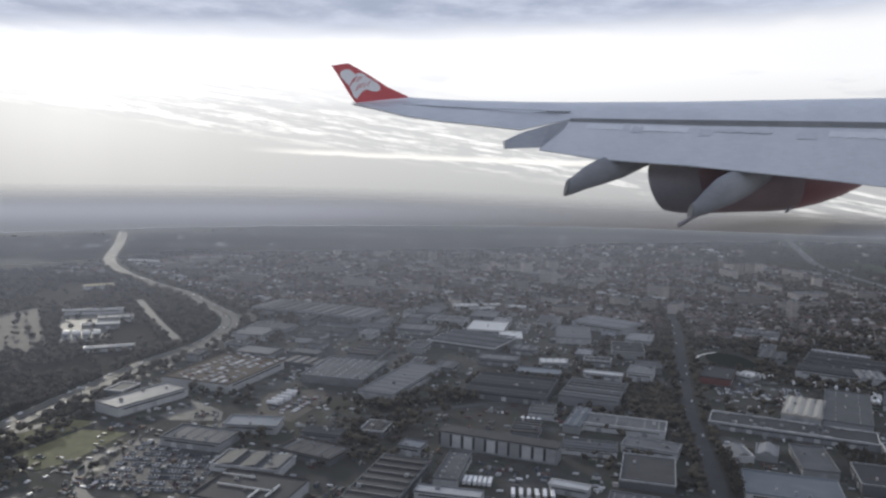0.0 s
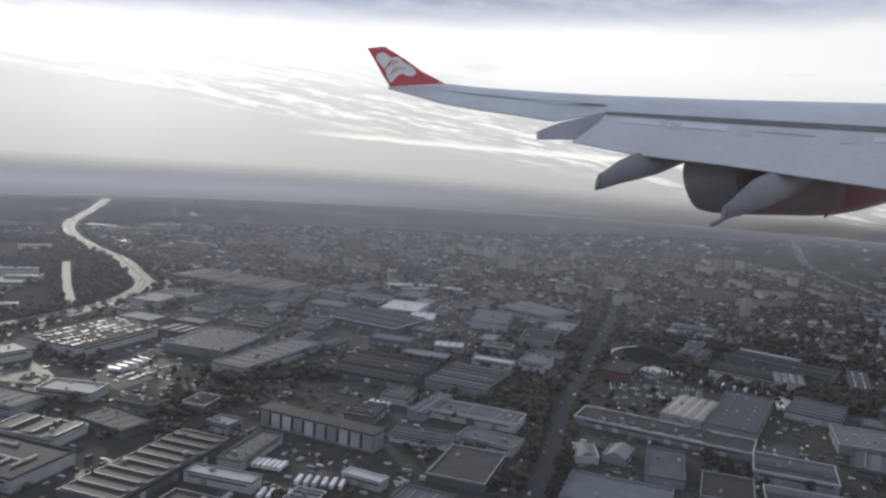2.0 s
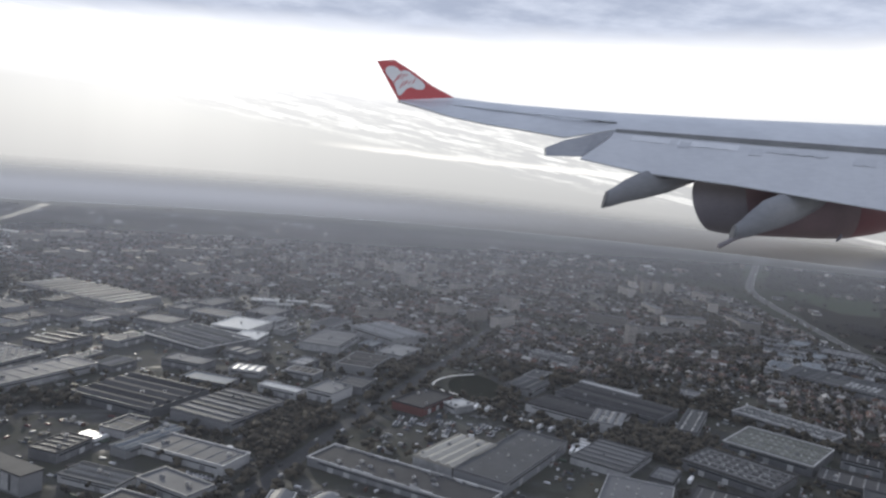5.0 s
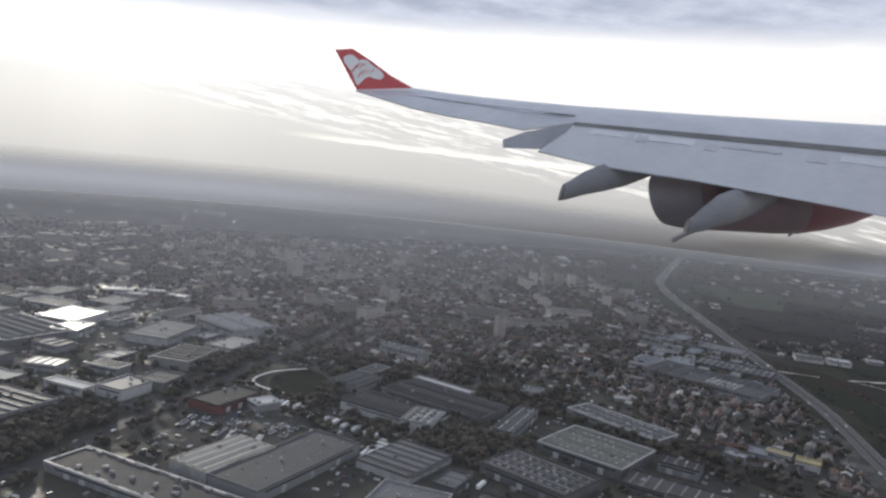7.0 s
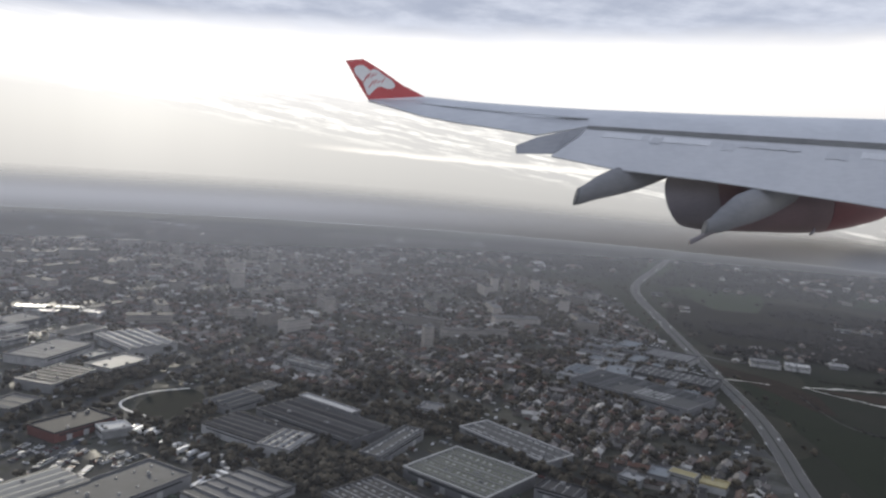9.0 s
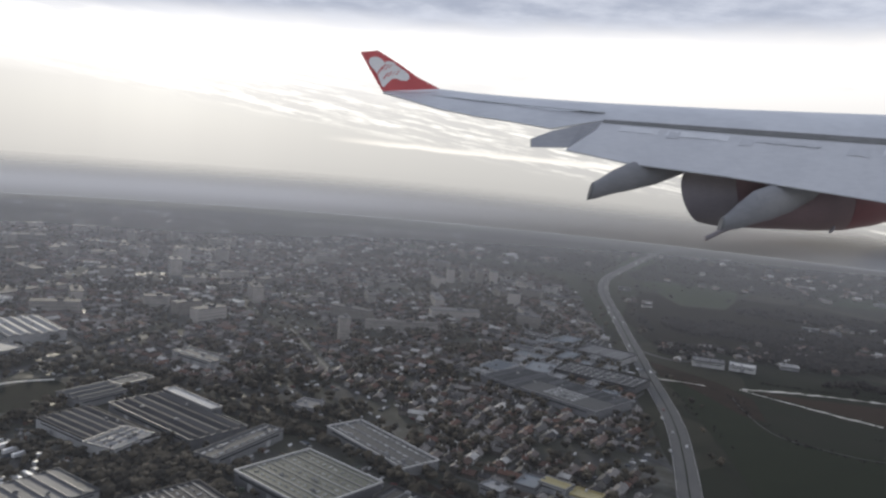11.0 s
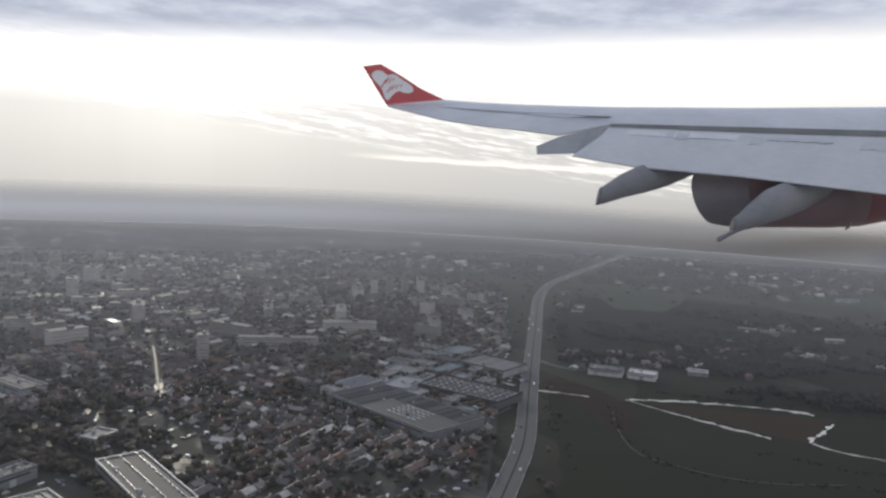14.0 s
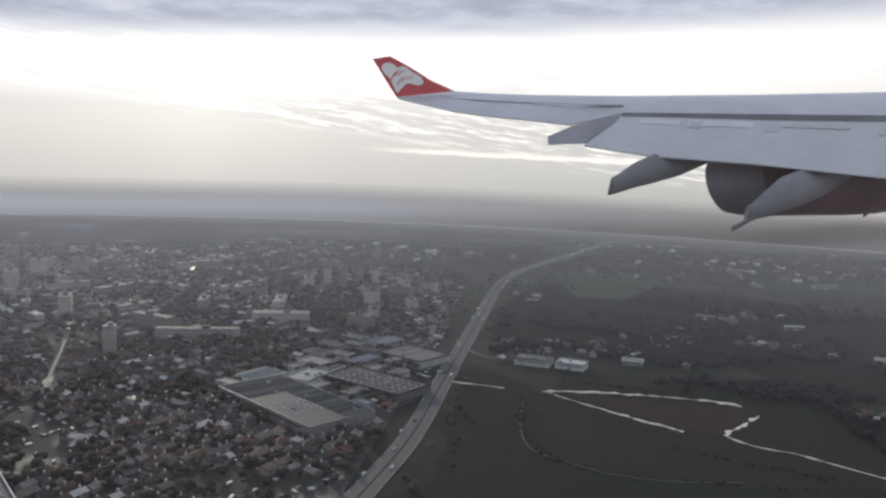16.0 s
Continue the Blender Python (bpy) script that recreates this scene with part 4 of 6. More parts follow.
for trial in range(14000):
    if count >= 105:
        break
    x, y = rnd.uniform(-100, 285), rnd.uniform(105, 385)
    if not inside(x, y, INDUSTRY) or any(inside(x, y, o) for o in OPEN):
        continue
    long = rnd.uniform(8, 20) if trial < 4000 else rnd.uniform(4, 9)
    wide = long * rnd.uniform(0.45, 0.8)
    if not free(x, y, long * 0.42 + 0.5):
        continue
    turn = (72 if x < 150 else 60) + rnd.choice((0, 90)) + rnd.uniform(-4, 4)
    roof = rnd.choice((M_roof_grey, M_roof_grey, M_roof_grey, M_roof_dark, M_roof_dark, M_roof_dark, M_roof_pale if 40 < x < 150 else M_roof_grey, M_roof_blue if 40 < x < 150 else M_roof_dark))
    hall(x, y, long, wide, turn, rnd.uniform(1.8, 2.9), roof, rnd.choice((M_wall_grey, M_wall_pale, M_wall_grey)), rnd.choice(STYLES), rnd.randint(3, 6),
         "small industrial hall with a " + {M_roof_grey.name: "grey sheet", M_roof_dark.name: "dark felt", M_roof_pale.name: "pale sheet", M_roof_blue.name: "blue-grey"}[roof.name] + " roof",
         doors=2, units=rnd.randint(0, 3), seed=count + 2)
    count += 1


# gleaming flat roofs deep in the town
for x, y, long, wide, turn in ((33.4, 548.6, 12.7, 3.7, 7.9), (64, 528.2, 14.2, 3.1, 157.1), (103.6, 502.1, 10.7, 3.3, 11.5), (152.9, 411.1, 6.6, 2.9, 144.7), (163.2, 433, 5.5, 2.8, 50.7), (126.1, 426.2, 4.6, 3, 18.8), (134.2, 435, 4.5, 3, 118.4), (133.2, 399.3, 5.8, 2.2, 144.8), (62.9, 473.2, 7.1, 3.5, 17.9), (96.9, 525.3, 15.8, 2.4, 178.9), (63, 596.3, 16.6, 3.5, 163)):
    hall(x, y, long, wide, turn, 2.0, M_roof_white, M_wall_pale, "flat", label="low store with a gleaming pale flat roof", doors=2, units=1, name="store")
# sheds and shops round the big store
rnd = random.Random(8)
count = 0
for trial in range(3000):
    if count >= 20:
        break
    x, y = rnd.uniform(245, 312), rnd.uniform(312, 404)
    if not inside(x, y, [(248.2, 325.6), (305.4, 314.4), (306.8, 394.7), (276, 401.9)]):
        continue
    long = rnd.uniform(5, 13)
    if not free(x, y, long * 0.4 + 0.6):
        continue
    hall(x, y, long, long * rnd.uniform(0.4, 0.7), 150 + rnd.choice((0, 90)) + rnd.uniform(-4, 4), rnd.uniform(1.6, 2.4), rnd.choice((M_roof_grey, M_roof_pale, M_roof_dark, M_roof_blue)), M_wall_pale,
         rnd.choice(("flat", "dashes", "ridges")), 4, "small pale-walled shop near the motorway", doors=1, units=1, name="store", seed=count + 300)
    count += 1


# ---- apartment blocks ----
def block(x, y, long, wide, turn, high, label, pale=True):
    KEPT.append((x, y, long / 2 + 1, wide / 2 + 1, radians(turn)))
    top = thing("apartment_block", pose(x, y, 0.05, 0, 0, turn), label, "apartment building", "apartment blocks of the town")
    part("wall", boxed(long, wide, high), M_facade if pale else M_wall_house, top)
    bm = boxed(long + 0.2, wide + 0.2, 0.25, (0, 0, high + 0.003))
    box(bm, min(2.2, long * 0.3), min(1.6, wide * 0.5), 0.9, (long * 0.1, 0, high + 0.25))
    part("roof", bm, M_roof_grey if int(x * 3 + y) % 3 == 0 else M_roof_dark, top)
    floors = max(2, int(high / 1.05))
    me = mesh_of("window_band", boxed(long * 0.9, 0.05, 0.22), M_strip)
    for i in range(floors):
        for side in (-1, 1):
            part("window_band", me, None, top, at=pose(0, side * (wide / 2 + 0.027), 0.4 + i * high / floors))
    return top


block(96.8, 505, 6, 4, 9, 8.0, "tall pale tower block of flats")
block(114.8, 513, 6.6, 4, 9, 8.3, "tall pale tower block of flats")
block(157, 424.2, 12.2, 4.5, 116, 6.5, "broad pale apartment block with flat roof")
block(105, 470.9, 10, 5.3, 117.6, 7.5, "broad pale apartment block with flat roof")
block(241.7, 424.7, 20.8, 6.4, 10.4, 3.6, "long low pale building with flat roof")
block(222.2, 392.1, 27.6, 3.5, 10.4, 3.4, "long brick-coloured apartment row", False)
for i in range(4):
    block(237 + i * 7.8, 523 + i * 1.4, 5.6, 3.6, 100, 7.0, "pale tower block of flats")
block(204, 366.9, 3.7, 3.3, 20.7, 8.5, "mid-rise tower among low houses")
rnd = random.Random(12)
count = 0
ZONE = [(-159.9, 488.2), (-8, 417.3), (91.7, 368.2), (158.2, 353.1), (231.6, 397.5), (301, 416.2), (303.1, 516.1), (252.5, 571.5), (119.7, 603.1), (-54.4, 607)]
for trial in range(4000):
    if count >= 85:
        break
    x, y = rnd.uniform(-165, 305), rnd.uniform(350, 610)
    if not inside(x, y, ZONE) or not free(x, y, 6):
        continue
    tall = rnd.random() < 0.2
    block(x, y, rnd.uniform(5, 7) if tall else rnd.uniform(9, 20), rnd.uniform(3.5, 5), rnd.choice((20, 65, 110, 155)) + rnd.uniform(-12, 12),
          rnd.uniform(4.0, 6.5) if tall else rnd.choice((1.8, 2.4, 3.6, 4.8)), "pale tower block of flats" if tall else "long pale apartment block with flat roof", rnd.random() < 0.7)
    count += 1


# ---- houses ----
def house_meshes(sx, sy, eave, rise):
    walls = bmesh.new()
    rings = [[(x, -sy / 2, 0), (x, sy / 2, 0), (x, sy / 2, eave), (x, 0, eave + rise * 0.96), (x, -sy / 2, eave)] for x in (-sx / 2, sx / 2)]
    rings_to(walls, rings)
    roof = bmesh.new()
    ox, oy = sx / 2 + 0.18, sy / 2 + 0.22
    drop = rise * 0.22 / (sy / 2)
    rings_to(roof, [[(x, -oy, eave - drop), (x, 0, eave + rise), (x, oy, eave - drop), (x, oy, eave - drop + 0.14), (x, 0, eave + rise + 0.16), (x, -oy, eave - drop + 0.14)] for x in (-ox, ox)])
    chimney = bmesh.new()
    box(chimney, 0.3, 0.3, rise * 0.7 + 0.5, (sx * 0.25, sy * 0.12, eave + rise * 0.55))
    return walls, roof, chimney


KINDS = [(2.5, 2.0, 0.9, 0.5), (3.1, 2.1, 1.0, 0.52), (2.3, 1.9, 1.3, 0.42), (5.0, 2.3, 1.2, 0.5), (2.7, 2.4, 0.9, 0.55)]
HOUSES = []
for i, dims in enumerate(KINDS):
    w, r, c = house_meshes(*dims)
    HOUSES.append((mesh_of("wall", w, M_wall_house), mesh_of("roof", r, M_tile), mesh_of("chimney", c, M_concrete), dims))
window_mesh = mesh_of("window", boxed(0.36, 0.05, 0.36), M_glass)
HOMES = [(-203.4, 485.9), (-74.6, 400.7), (-13.9, 380.3), (82.2, 359.6), (130.3, 334.8), (152.1, 312.9), (189, 300.5), (251.5, 252.3), (286, 216.9), (297.4, 284), (303.8, 381.5), (304.3, 515.7), (284.7, 572.8), (124.3, 616.4), (-82.1, 617)]
SPARSE = [[(248.2, 325.6), (309.6, 313.6), (310.9, 393.7), (276, 401.9)]]
rnd = random.Random(21)
spots = []
cell = {}
street_runs = []
for trial in range(5200):
    x, y = rnd.uniform(-205, 306), rnd.uniform(214, 620)
    if not inside(x, y, HOMES):
        continue
    a = radians(62 + 28 * noise.noise(Vector((x / 90, y / 90, 5))) + rnd.choice((0, 0, 90)))
    d, side, half = Vector((math.cos(a), math.sin(a), 0)), Vector((-math.sin(a), math.cos(a), 0)), rnd.uniform(8, 26)
    placed_here = 0
    u = -half
    while u < half:
        for s in (-2.1, 2.1):
            q = Vector((x, y, 0)) + d * (u + rnd.uniform(-0.4, 0.4)) + side * (s + rnd.uniform(-0.25, 0.25) * (1 if s > 0 else -1))
            key = (int(q.x // 5), int(q.y // 5))
            if rnd.random() < 0.1 or not inside(q.x, q.y, HOMES) or (inside(q.x, q.y, SPARSE[0]) and rnd.random() < 0.85) or noise.noise(Vector((q.x / 26, q.y / 26, 3))) < -0.26 or noise.noise(Vector((q.x / 60, q.y / 60, 8))) < -0.27:
                continue
            if any((q.x - h[0]) ** 2 + (q.y - h[1]) ** 2 < 9.5 for i in (-1, 0, 1) for j in (-1, 0, 1) for h in cell.get((key[0] + i, key[1] + j), ())):
                continue
            if not free(q.x, q.y, 1.7):
                continue
            cell.setdefault(key, []).append((q.x, q.y))
            spots.append((q.x, q.y, math.degrees(a)))
            placed_here += 1
        u += rnd.uniform(3.0, 4.0)
    if placed_here > 7 and len(street_runs) < 150:
        street_runs.append((x, y, a, half))
bm = bmesh.new()
for n, (x, y, a, half) in enumerate(street_runs):
    box(bm, half * 2, 0.8, 0.05, (x, y, 0.03 + 0.0004 * n), math.degrees(a))
tagged(part("side_streets", bm, M_asphalt), "narrow asphalt side streets between rows of houses", "street", kind="structure")
HAMLETS = [(332.4, 393.7, 26, 26), (363.2, 400.4, 26, 30), (384, 417, 20, 22), (420, 417.4, 16, 20), (324.9, 510, 22, 22), (427.6, 339.1, 14, 10), (433.3, 480.4, 18, 26)]
for hx, hy, n, spread in HAMLETS:
    for i in range(n):
        x, y = rnd.gauss(hx, spread * 0.36), rnd.gauss(hy, spread * 0.26)
        if free(x, y, 2.2) and x > 318:
            spots.append((x, y, rnd.uniform(0, 180)))
spots.sort(key=lambda s: (s[0] - 230) ** 2 * 0.6 + (s[1] - 200) ** 2)
near_spots, far_spots = spots[:280], spots[280:]
LOOKS = ("small gabled house with tiled roof and chimney", "long gabled house with tiled roof", "two-storey gabled house with tiled roof", "terraced house with tiled roof", "squat gabled house with tiled roof")
for x, y, run in near_spots:
    i = rnd.randrange(5)
    w, r, c, dims = HOUSES[i]
    top = thing("house", pose(x, y, 0.05, 0, 0, run + rnd.choice((0, 0, 0, 90)) + rnd.uniform(-7, 7)), LOOKS[i], "house", "houses of the town")
    part("wall", w, None, top)
    part("chimney", c, None, part("roof", r, None, top))
    for side in (-1, 1):
        part("window", window_mesh, None, top, at=pose(side * dims[0] * 0.25, -dims[1] / 2 - 0.027, dims[2] * 0.45))


def joined(name, pieces, mats, label, category):
    """Many small pieces as one object: (verts, faces, material index) each."""
    verts, faces, index, base = [], [], [], 0
    for v, f, k in pieces:
        verts.append(v)
        faces.extend([tuple(i + base for i in q) for q in f])
        index.extend(k)
        base += len(v)
    me = bpy.data.meshes.new(name)
    me.from_pydata(np.concatenate(verts).tolist(), [], faces)
    for m in mats:
        me.materials.append(m)
    me.polygons.foreach_set("material_index", index)
    me.update()
    return tagged(new(name, me), label, category, kind="stuff")


def placed(v, x, y, turn, scale=1.0, z=0.05):
    c, s = math.cos(turn), math.sin(turn)
    v = np.asarray(v, float) * scale
    return np.stack([v[:, 0] * c - v[:, 1] * s + x, v[:, 0] * s + v[:, 1] * c + y, v[:, 2] + z], 1)


def shape_of(me):
    return np.array([tuple(q.co) for q in me.vertices]), [tuple(p.vertices) for p in me.polygons]


SHAPES = [(shape_of(w), shape_of(r)) for w, r, c, d in HOUSES]
pieces = []
for x, y, run in far_spots:
    (wv, wf), (rv, rf) = SHAPES[rnd.randrange(5)]
    a = radians(run + rnd.choice((0, 0, 0, 90)) + rnd.uniform(-8, 8))
    pieces.append((placed(wv, x, y, a), wf, [0] * len(wf)))
    pieces.append((placed(rv, x, y, a), rf, [1] * len(rf)))
joined("far_houses", pieces, [M_wall_many, M_tile_many], "many small tiled houses crowding the town", "houses")

# houses and sheds of the country beyond
def z_far(x, y):
    """Out where the painted mist covers everything."""
    return math.hypot(x - MID.x, y - MID.y) > 780


rnd = random.Random(33)
pieces = []
for c in range(80):
    cy = 585 + 200 * rnd.random()
    cx = rnd.uniform(-0.9, 0.75) * cy + 60
    for i in range(rnd.randint(6, 34)):
        (wv, wf), (rv, rf) = SHAPES[rnd.randrange(5)]
        x, y, a = rnd.gauss(cx, 34), rnd.gauss(cy, 16), rnd.uniform(0, 3.14)
        if z_far(x, y) or any(near_line(x, y, line, 9) for line in (HW_A, HW_B)) or (y < 612 and -150 < x < 312) or (x > 60 + 0.42 * y and rnd.random() < 0.7):
            continue
        grow = rnd.choice((1.0, 1.1, 1.3, 1.5))
        z = ground_height(x, y) - 0.1
        # a few larger roofs in matt white, painting in distant glints
        glint_roof = rnd.random() < 0.08
        pieces.append((placed(wv, x, y, a, grow * (1.3 if glint_roof else 1.0), z), wf, [0] * len(wf)))
        pieces.append((placed(rv, x, y, a, grow * (1.3 if glint_roof else 1.0), z), rf, [2 if glint_roof else 1] * len(rf)))
joined("far_villages", pieces, [M_wall_many, M_tile_many, M_roof_chalk], "scattered villages and sheds in the hazy distance", "village")

# ---- trees ----
ICO_V, ICO_F = [], []
bm = bmesh.new()
bmesh.ops.create_icosphere(bm, subdivisions=1, radius=1.0)
bm.verts.ensure_lookup_table()
ICO_V = np.array([tuple(q.co) for q in bm.verts])
ICO_F = [tuple(q.index for q in f.verts) for f in bm.faces]
bm.free()
gen = np.random.RandomState(5)


def clump(x, y, z, r, flat=0.8):
    v = ICO_V * gen.uniform(0.6, 1.25, (len(ICO_V), 1)) * np.array([r, r, r * flat])
    a = gen.uniform(0, 6.28)
    return placed(v, x, y, a, 1.0, z)


def tree_meshes(seed, high, spread):
    g = random.Random(seed)
    trunk = bmesh.new()
    rings_to(trunk, [[(r * math.cos(a * 1.047) + 0.05 * z, r * math.sin(a * 1.047), z) for a in range(6)] for z, r in ((0, 0.16), (high * 0.3, 0.11), (high * 0.75, 0.04))])
    for i in range(5):
        a, z = i * 1.26 + g.uniform(-0.3, 0.3), high * g.uniform(0.28, 0.5)
        end = Vector((math.cos(a) * spread * 0.7, math.sin(a) * spread * 0.7, z + high * 0.28))
        start = Vector((0.05 * z, 0, z))
        rings_to(trunk, [[p + Vector((r * math.cos(b * 2.09), r * math.sin(b * 2.09), 0)) for b in range(3)] for p, r in ((start, 0.06), (end, 0.02))])
    crown = bmesh.new()
    for i in range(64):
        a, u = g.uniform(0, 6.283), g.uniform(-1, 1)
        rr = spread * (1 - 0.55 * abs(u)) * math.sqrt(g.uniform(0.1, 1))
        m = pose(math.cos(a) * rr, math.sin(a) * rr, high * 0.66 + u * high * 0.32, g.uniform(0, 360), g.uniform(0, 360), g.uniform(0, 360)) @ Matrix.Diagonal((g.uniform(0.14, 0.34), g.uniform(0.14, 0.34), g.uniform(0.06, 0.18), 1))
        bmesh.ops.create_icosphere(crown, subdivisions=1, radius=1.0, matrix=m) if i % 4 == 0 else bmesh.ops.create_cone(crown, segments=4, radius1=1.0, radius2=0.2, depth=1.4, matrix=m)
    return mesh_of("trunk", trunk, M_bark), mesh_of("crown", crown, M_leaf)


TREES = [tree_meshes(40 + i, h, s) for i, (h, s) in enumerate(((2.6, 1.1), (3.4, 1.5), (2.0, 0.9), (3.0, 1.0)))]
rnd = random.Random(55)
tree_spots = []
LOTS = [[(-168, 330), (-150, 367), (-118, 300), (-112, 286), (-136, 268)], [(-133, 352), (-104, 359), (-98, 300), (-112, 297)], [(-75, 181), (-66, 200), (-54, 197.5), (-52, 165), (-66, 172)]]
for trial in range(17000):
    if len(tree_spots) > 12000:
        break
    x, y = rnd.uniform(-165, 306), rnd.uniform(80, 622)
    if not inside(x, y, TOWN) or not free(x, y, 0.9):
        continue
    wood = noise.noise(Vector((x / 30, y / 30, 9)))
    if inside(x, y, INDUSTRY) and wood < 0.02:
        continue
    if wood < 0.12 and rnd.random() < 0.62:
        continue
    if any(inside(x, y, o) for o in LOTS + OPEN[-3:]):
        continue
    tree_spots.append((x, y))
# a dark belt of trees beside the railway, the motorways and the lawn
for line, off, n in ((RAIL, 2.9, 420), (HW_A, 5.6, 620), (HW_B, 6, 90), (AVENUE, 3.0, 260)):
    for i in range(n):
        t = rnd.randrange(len(line) - 1)
        f = rnd.random()
        p = Vector((*line[t], 0)).lerp(Vector((*line[t + 1], 0)), f)
        d = (Vector((*line[t + 1], 0)) - Vector((*line[t], 0))).normalized()
        s = rnd.choice((-1, 1)) * (off + abs(rnd.gauss(0, off * 0.35)))
        x, y = p.x - d.y * s, p.y + d.x * s
        if not clash(x, y, 0.8) and (Vector((x, y, 0)) - MID).length < 720:
            tree_spots.append((x, y))
for cx, cy, n, sx, sy in ((15.2, 218.8, 130, 5, 11), (89.8, 218.5, 90, 4, 12), (119.6, 296.1, 170, 8, 11), (64.8, 249.1, 40, 10, 4), (172.8, 242.9, 60, 12, 6), (262, 456, 260, 14, 20), (145.1, 274.5, 90, 9, 12), (188.2, 238.1, 110, 9, 7), (244, 429.5, 200, 22, 14), (-133.8, 238.5, 300, 30, 60), (90.8, 239.3, 60, 8, 5), (120.5, 271.2, 50, 5, 10), (181, 242, 230, 9, 8), (94, 224, 150, 5, 13), (124, 294, 190, 11, 9), (85, 232, 90, 8, 10), (6, 194, 70, 5, 9), (36, 231, 60, 7, 3), (210, 273, 120, 18, 4)):
    for i in range(n):
        x, y = rnd.gauss(cx, sx), rnd.gauss(cy, sy)
        if free(x, y, 0.8):
            tree_spots.append((x, y))
GARDENS = [(185.8, 302.7), (251.4, 254.1), (297.4, 284), (303.8, 381.5), (208.8, 402), (149.3, 342.2)]
for trial in range(3200):  # gardens and copses among the nearer houses
    x, y = rnd.uniform(149, 304), rnd.uniform(250, 404)
    if inside(x, y, GARDENS) and noise.noise(Vector((x / 14, y / 14, 4))) > 0.14 and free(x, y, 0.6):
        tree_spots.append((x, y))
for trial in range(8200):  # close woods beyond the motorway
    x, y = rnd.uniform(-260, -66), rnd.uniform(120, 470)
    if noise.noise(Vector((x / 34, y / 34, 2))) > -0.22 and (x < -68 - max(0, y - 370) * 0.68) and not clash(x, y, 1.0) and not near_line(x, y, HW_A, 5.0) and not near_line(x, y, [(-112, 392), (-95, 355), (-81, 326), (-68.5, 302)], 2.6) and not any(inside(x, y, o) for o in LOTS):
        tree_spots.append((x, y))
tree_spots.sort(key=lambda s: (s[0] - 170) ** 2 * 0.5 + (s[1] - 150) ** 2)
for x, y in tree_spots[:290]:
    tr, cr = TREES[rnd.randrange(4)]
    k = rnd.uniform(0.8, 1.25)
    top = thing("tree", pose(x, y, 0.05, 0, 0, rnd.uniform(0, 360)) @ Matrix.Diagonal((k, k, k, 1)), "bare dark winter tree with a ragged crown", "tree", "trees of the town")
    part("trunk", tr, None, top)
    part("crown", cr, None, top)
pieces = []
for x, y in tree_spots[290:]:
    h, r = rnd.uniform(1.4, 3.0), rnd.uniform(0.7, 1.6)
    for i in range(3):
        v = clump(x + rnd.uniform(-0.6, 0.6) * r, y + rnd.uniform(-0.6, 0.6) * r, h * rnd.uniform(0.45, 0.9), r * rnd.uniform(0.5, 0.9))
        pieces.append((v, ICO_F, [0] * len(ICO_F)))
joined("town_trees", pieces, [M_leaf], "dark leafless trees and hedges between the houses", "trees")
pieces = []
# scrub and hedges on the field borders
for line, n in (([(331.6, 339.1), (330.7, 320.7), (336.2, 300.4), (348.1, 291.1), (375.4, 290.4), (411.2, 287.7)], 160), ([(347, 361.4), (367.3, 356.5), (391.1, 353), (416.5, 344)], 190),
                ([(316.8, 288.5), (313.8, 320.5), (313.4, 350.6)], 40), ([(362.7, 310.2), (393.5, 296.6), (436, 265.1)], 120)):
    for i in range(n):
        t = rnd.randrange(len(line) - 1)
        p = Vector((*line[t], 0)).lerp(Vector((*line[t + 1], 0)), rnd.random())
        pieces.append((clump(p.x + rnd.gauss(0, 0.9), p.y + rnd.gauss(0, 0.9), rnd.uniform(0.05, 0.25), rnd.uniform(0.12, 0.5), 0.6), ICO_F, [0] * len(ICO_F)))
WOODS = [(373.4, 452.6, 34, 20, 260), (410.7, 379, 30, 12, 220), (444.5, 320.7, 40, 26, 320), (393.2, 399.1, 18, 8, 110), (364.4, 488.5, 40, 18, 240), (476.7, 388.6, 60, 30, 380), (343.8, 442.9, 24, 30, 260), (429.3, 427.3, 40, 40, 420), (-241.5, 456.2, 60, 60, 420), (-236.5, 574.4, 60, 90, 700), (-260, 693.5, 80, 90, 500), (522.1, 326.7, 70, 40, 300), (400.1, 273.4, 26, 6, 90)]
for cx, cy, sx, sy, n in WOODS:
    for i in range(int(n * 5)):
        x, y, r = rnd.gauss(cx, sx), rnd.gauss(cy, sy), rnd.uniform(0.7, 1.5)
        if noise.noise(Vector((x / 42, y / 30, 6.5))) + 0.4 * noise.noise(Vector((x / 13, y / 10, 2))) < 0.06:
            continue
        if (x > 322 or x < -75) and not (306 < x < 412 and 204 < y < 352) and math.hypot(x - MID.x, y - MID.y) < 780 and free(x, y, 2):
            for j in range(2):
                pieces.append((clump(x + rnd.uniform(-1, 1), y + rnd.uniform(-1, 1), rnd.uniform(0.6, 1.6), r), ICO_F, [0] * len(ICO_F)))
for c in range(300):
    cy = 575 + 260 * rnd.random()
    cx = rnd.uniform(-0.95, 0.85) * cy + 60
    slope, long = rnd.uniform(-0.35, 0.15), rnd.uniform(20, 110)
    for i in range(rnd.randint(30, 80)):
        u = rnd.gauss(0, long)
        x, y = cx + u, cy + u * slope + rnd.gauss(0, 7)
        if z_far(x, y) or any(near_line(x, y, line, 9) for line in (HW_A, HW_B)) or (y < 595 and -140 < x < 312):
            continue
        pieces.append((clump(x, y, ground_height(x, y) + 0.8, rnd.uniform(0.9, 1.9), 0.4), ICO_F, [0] * len(ICO_F)))
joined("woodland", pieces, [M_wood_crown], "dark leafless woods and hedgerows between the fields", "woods")


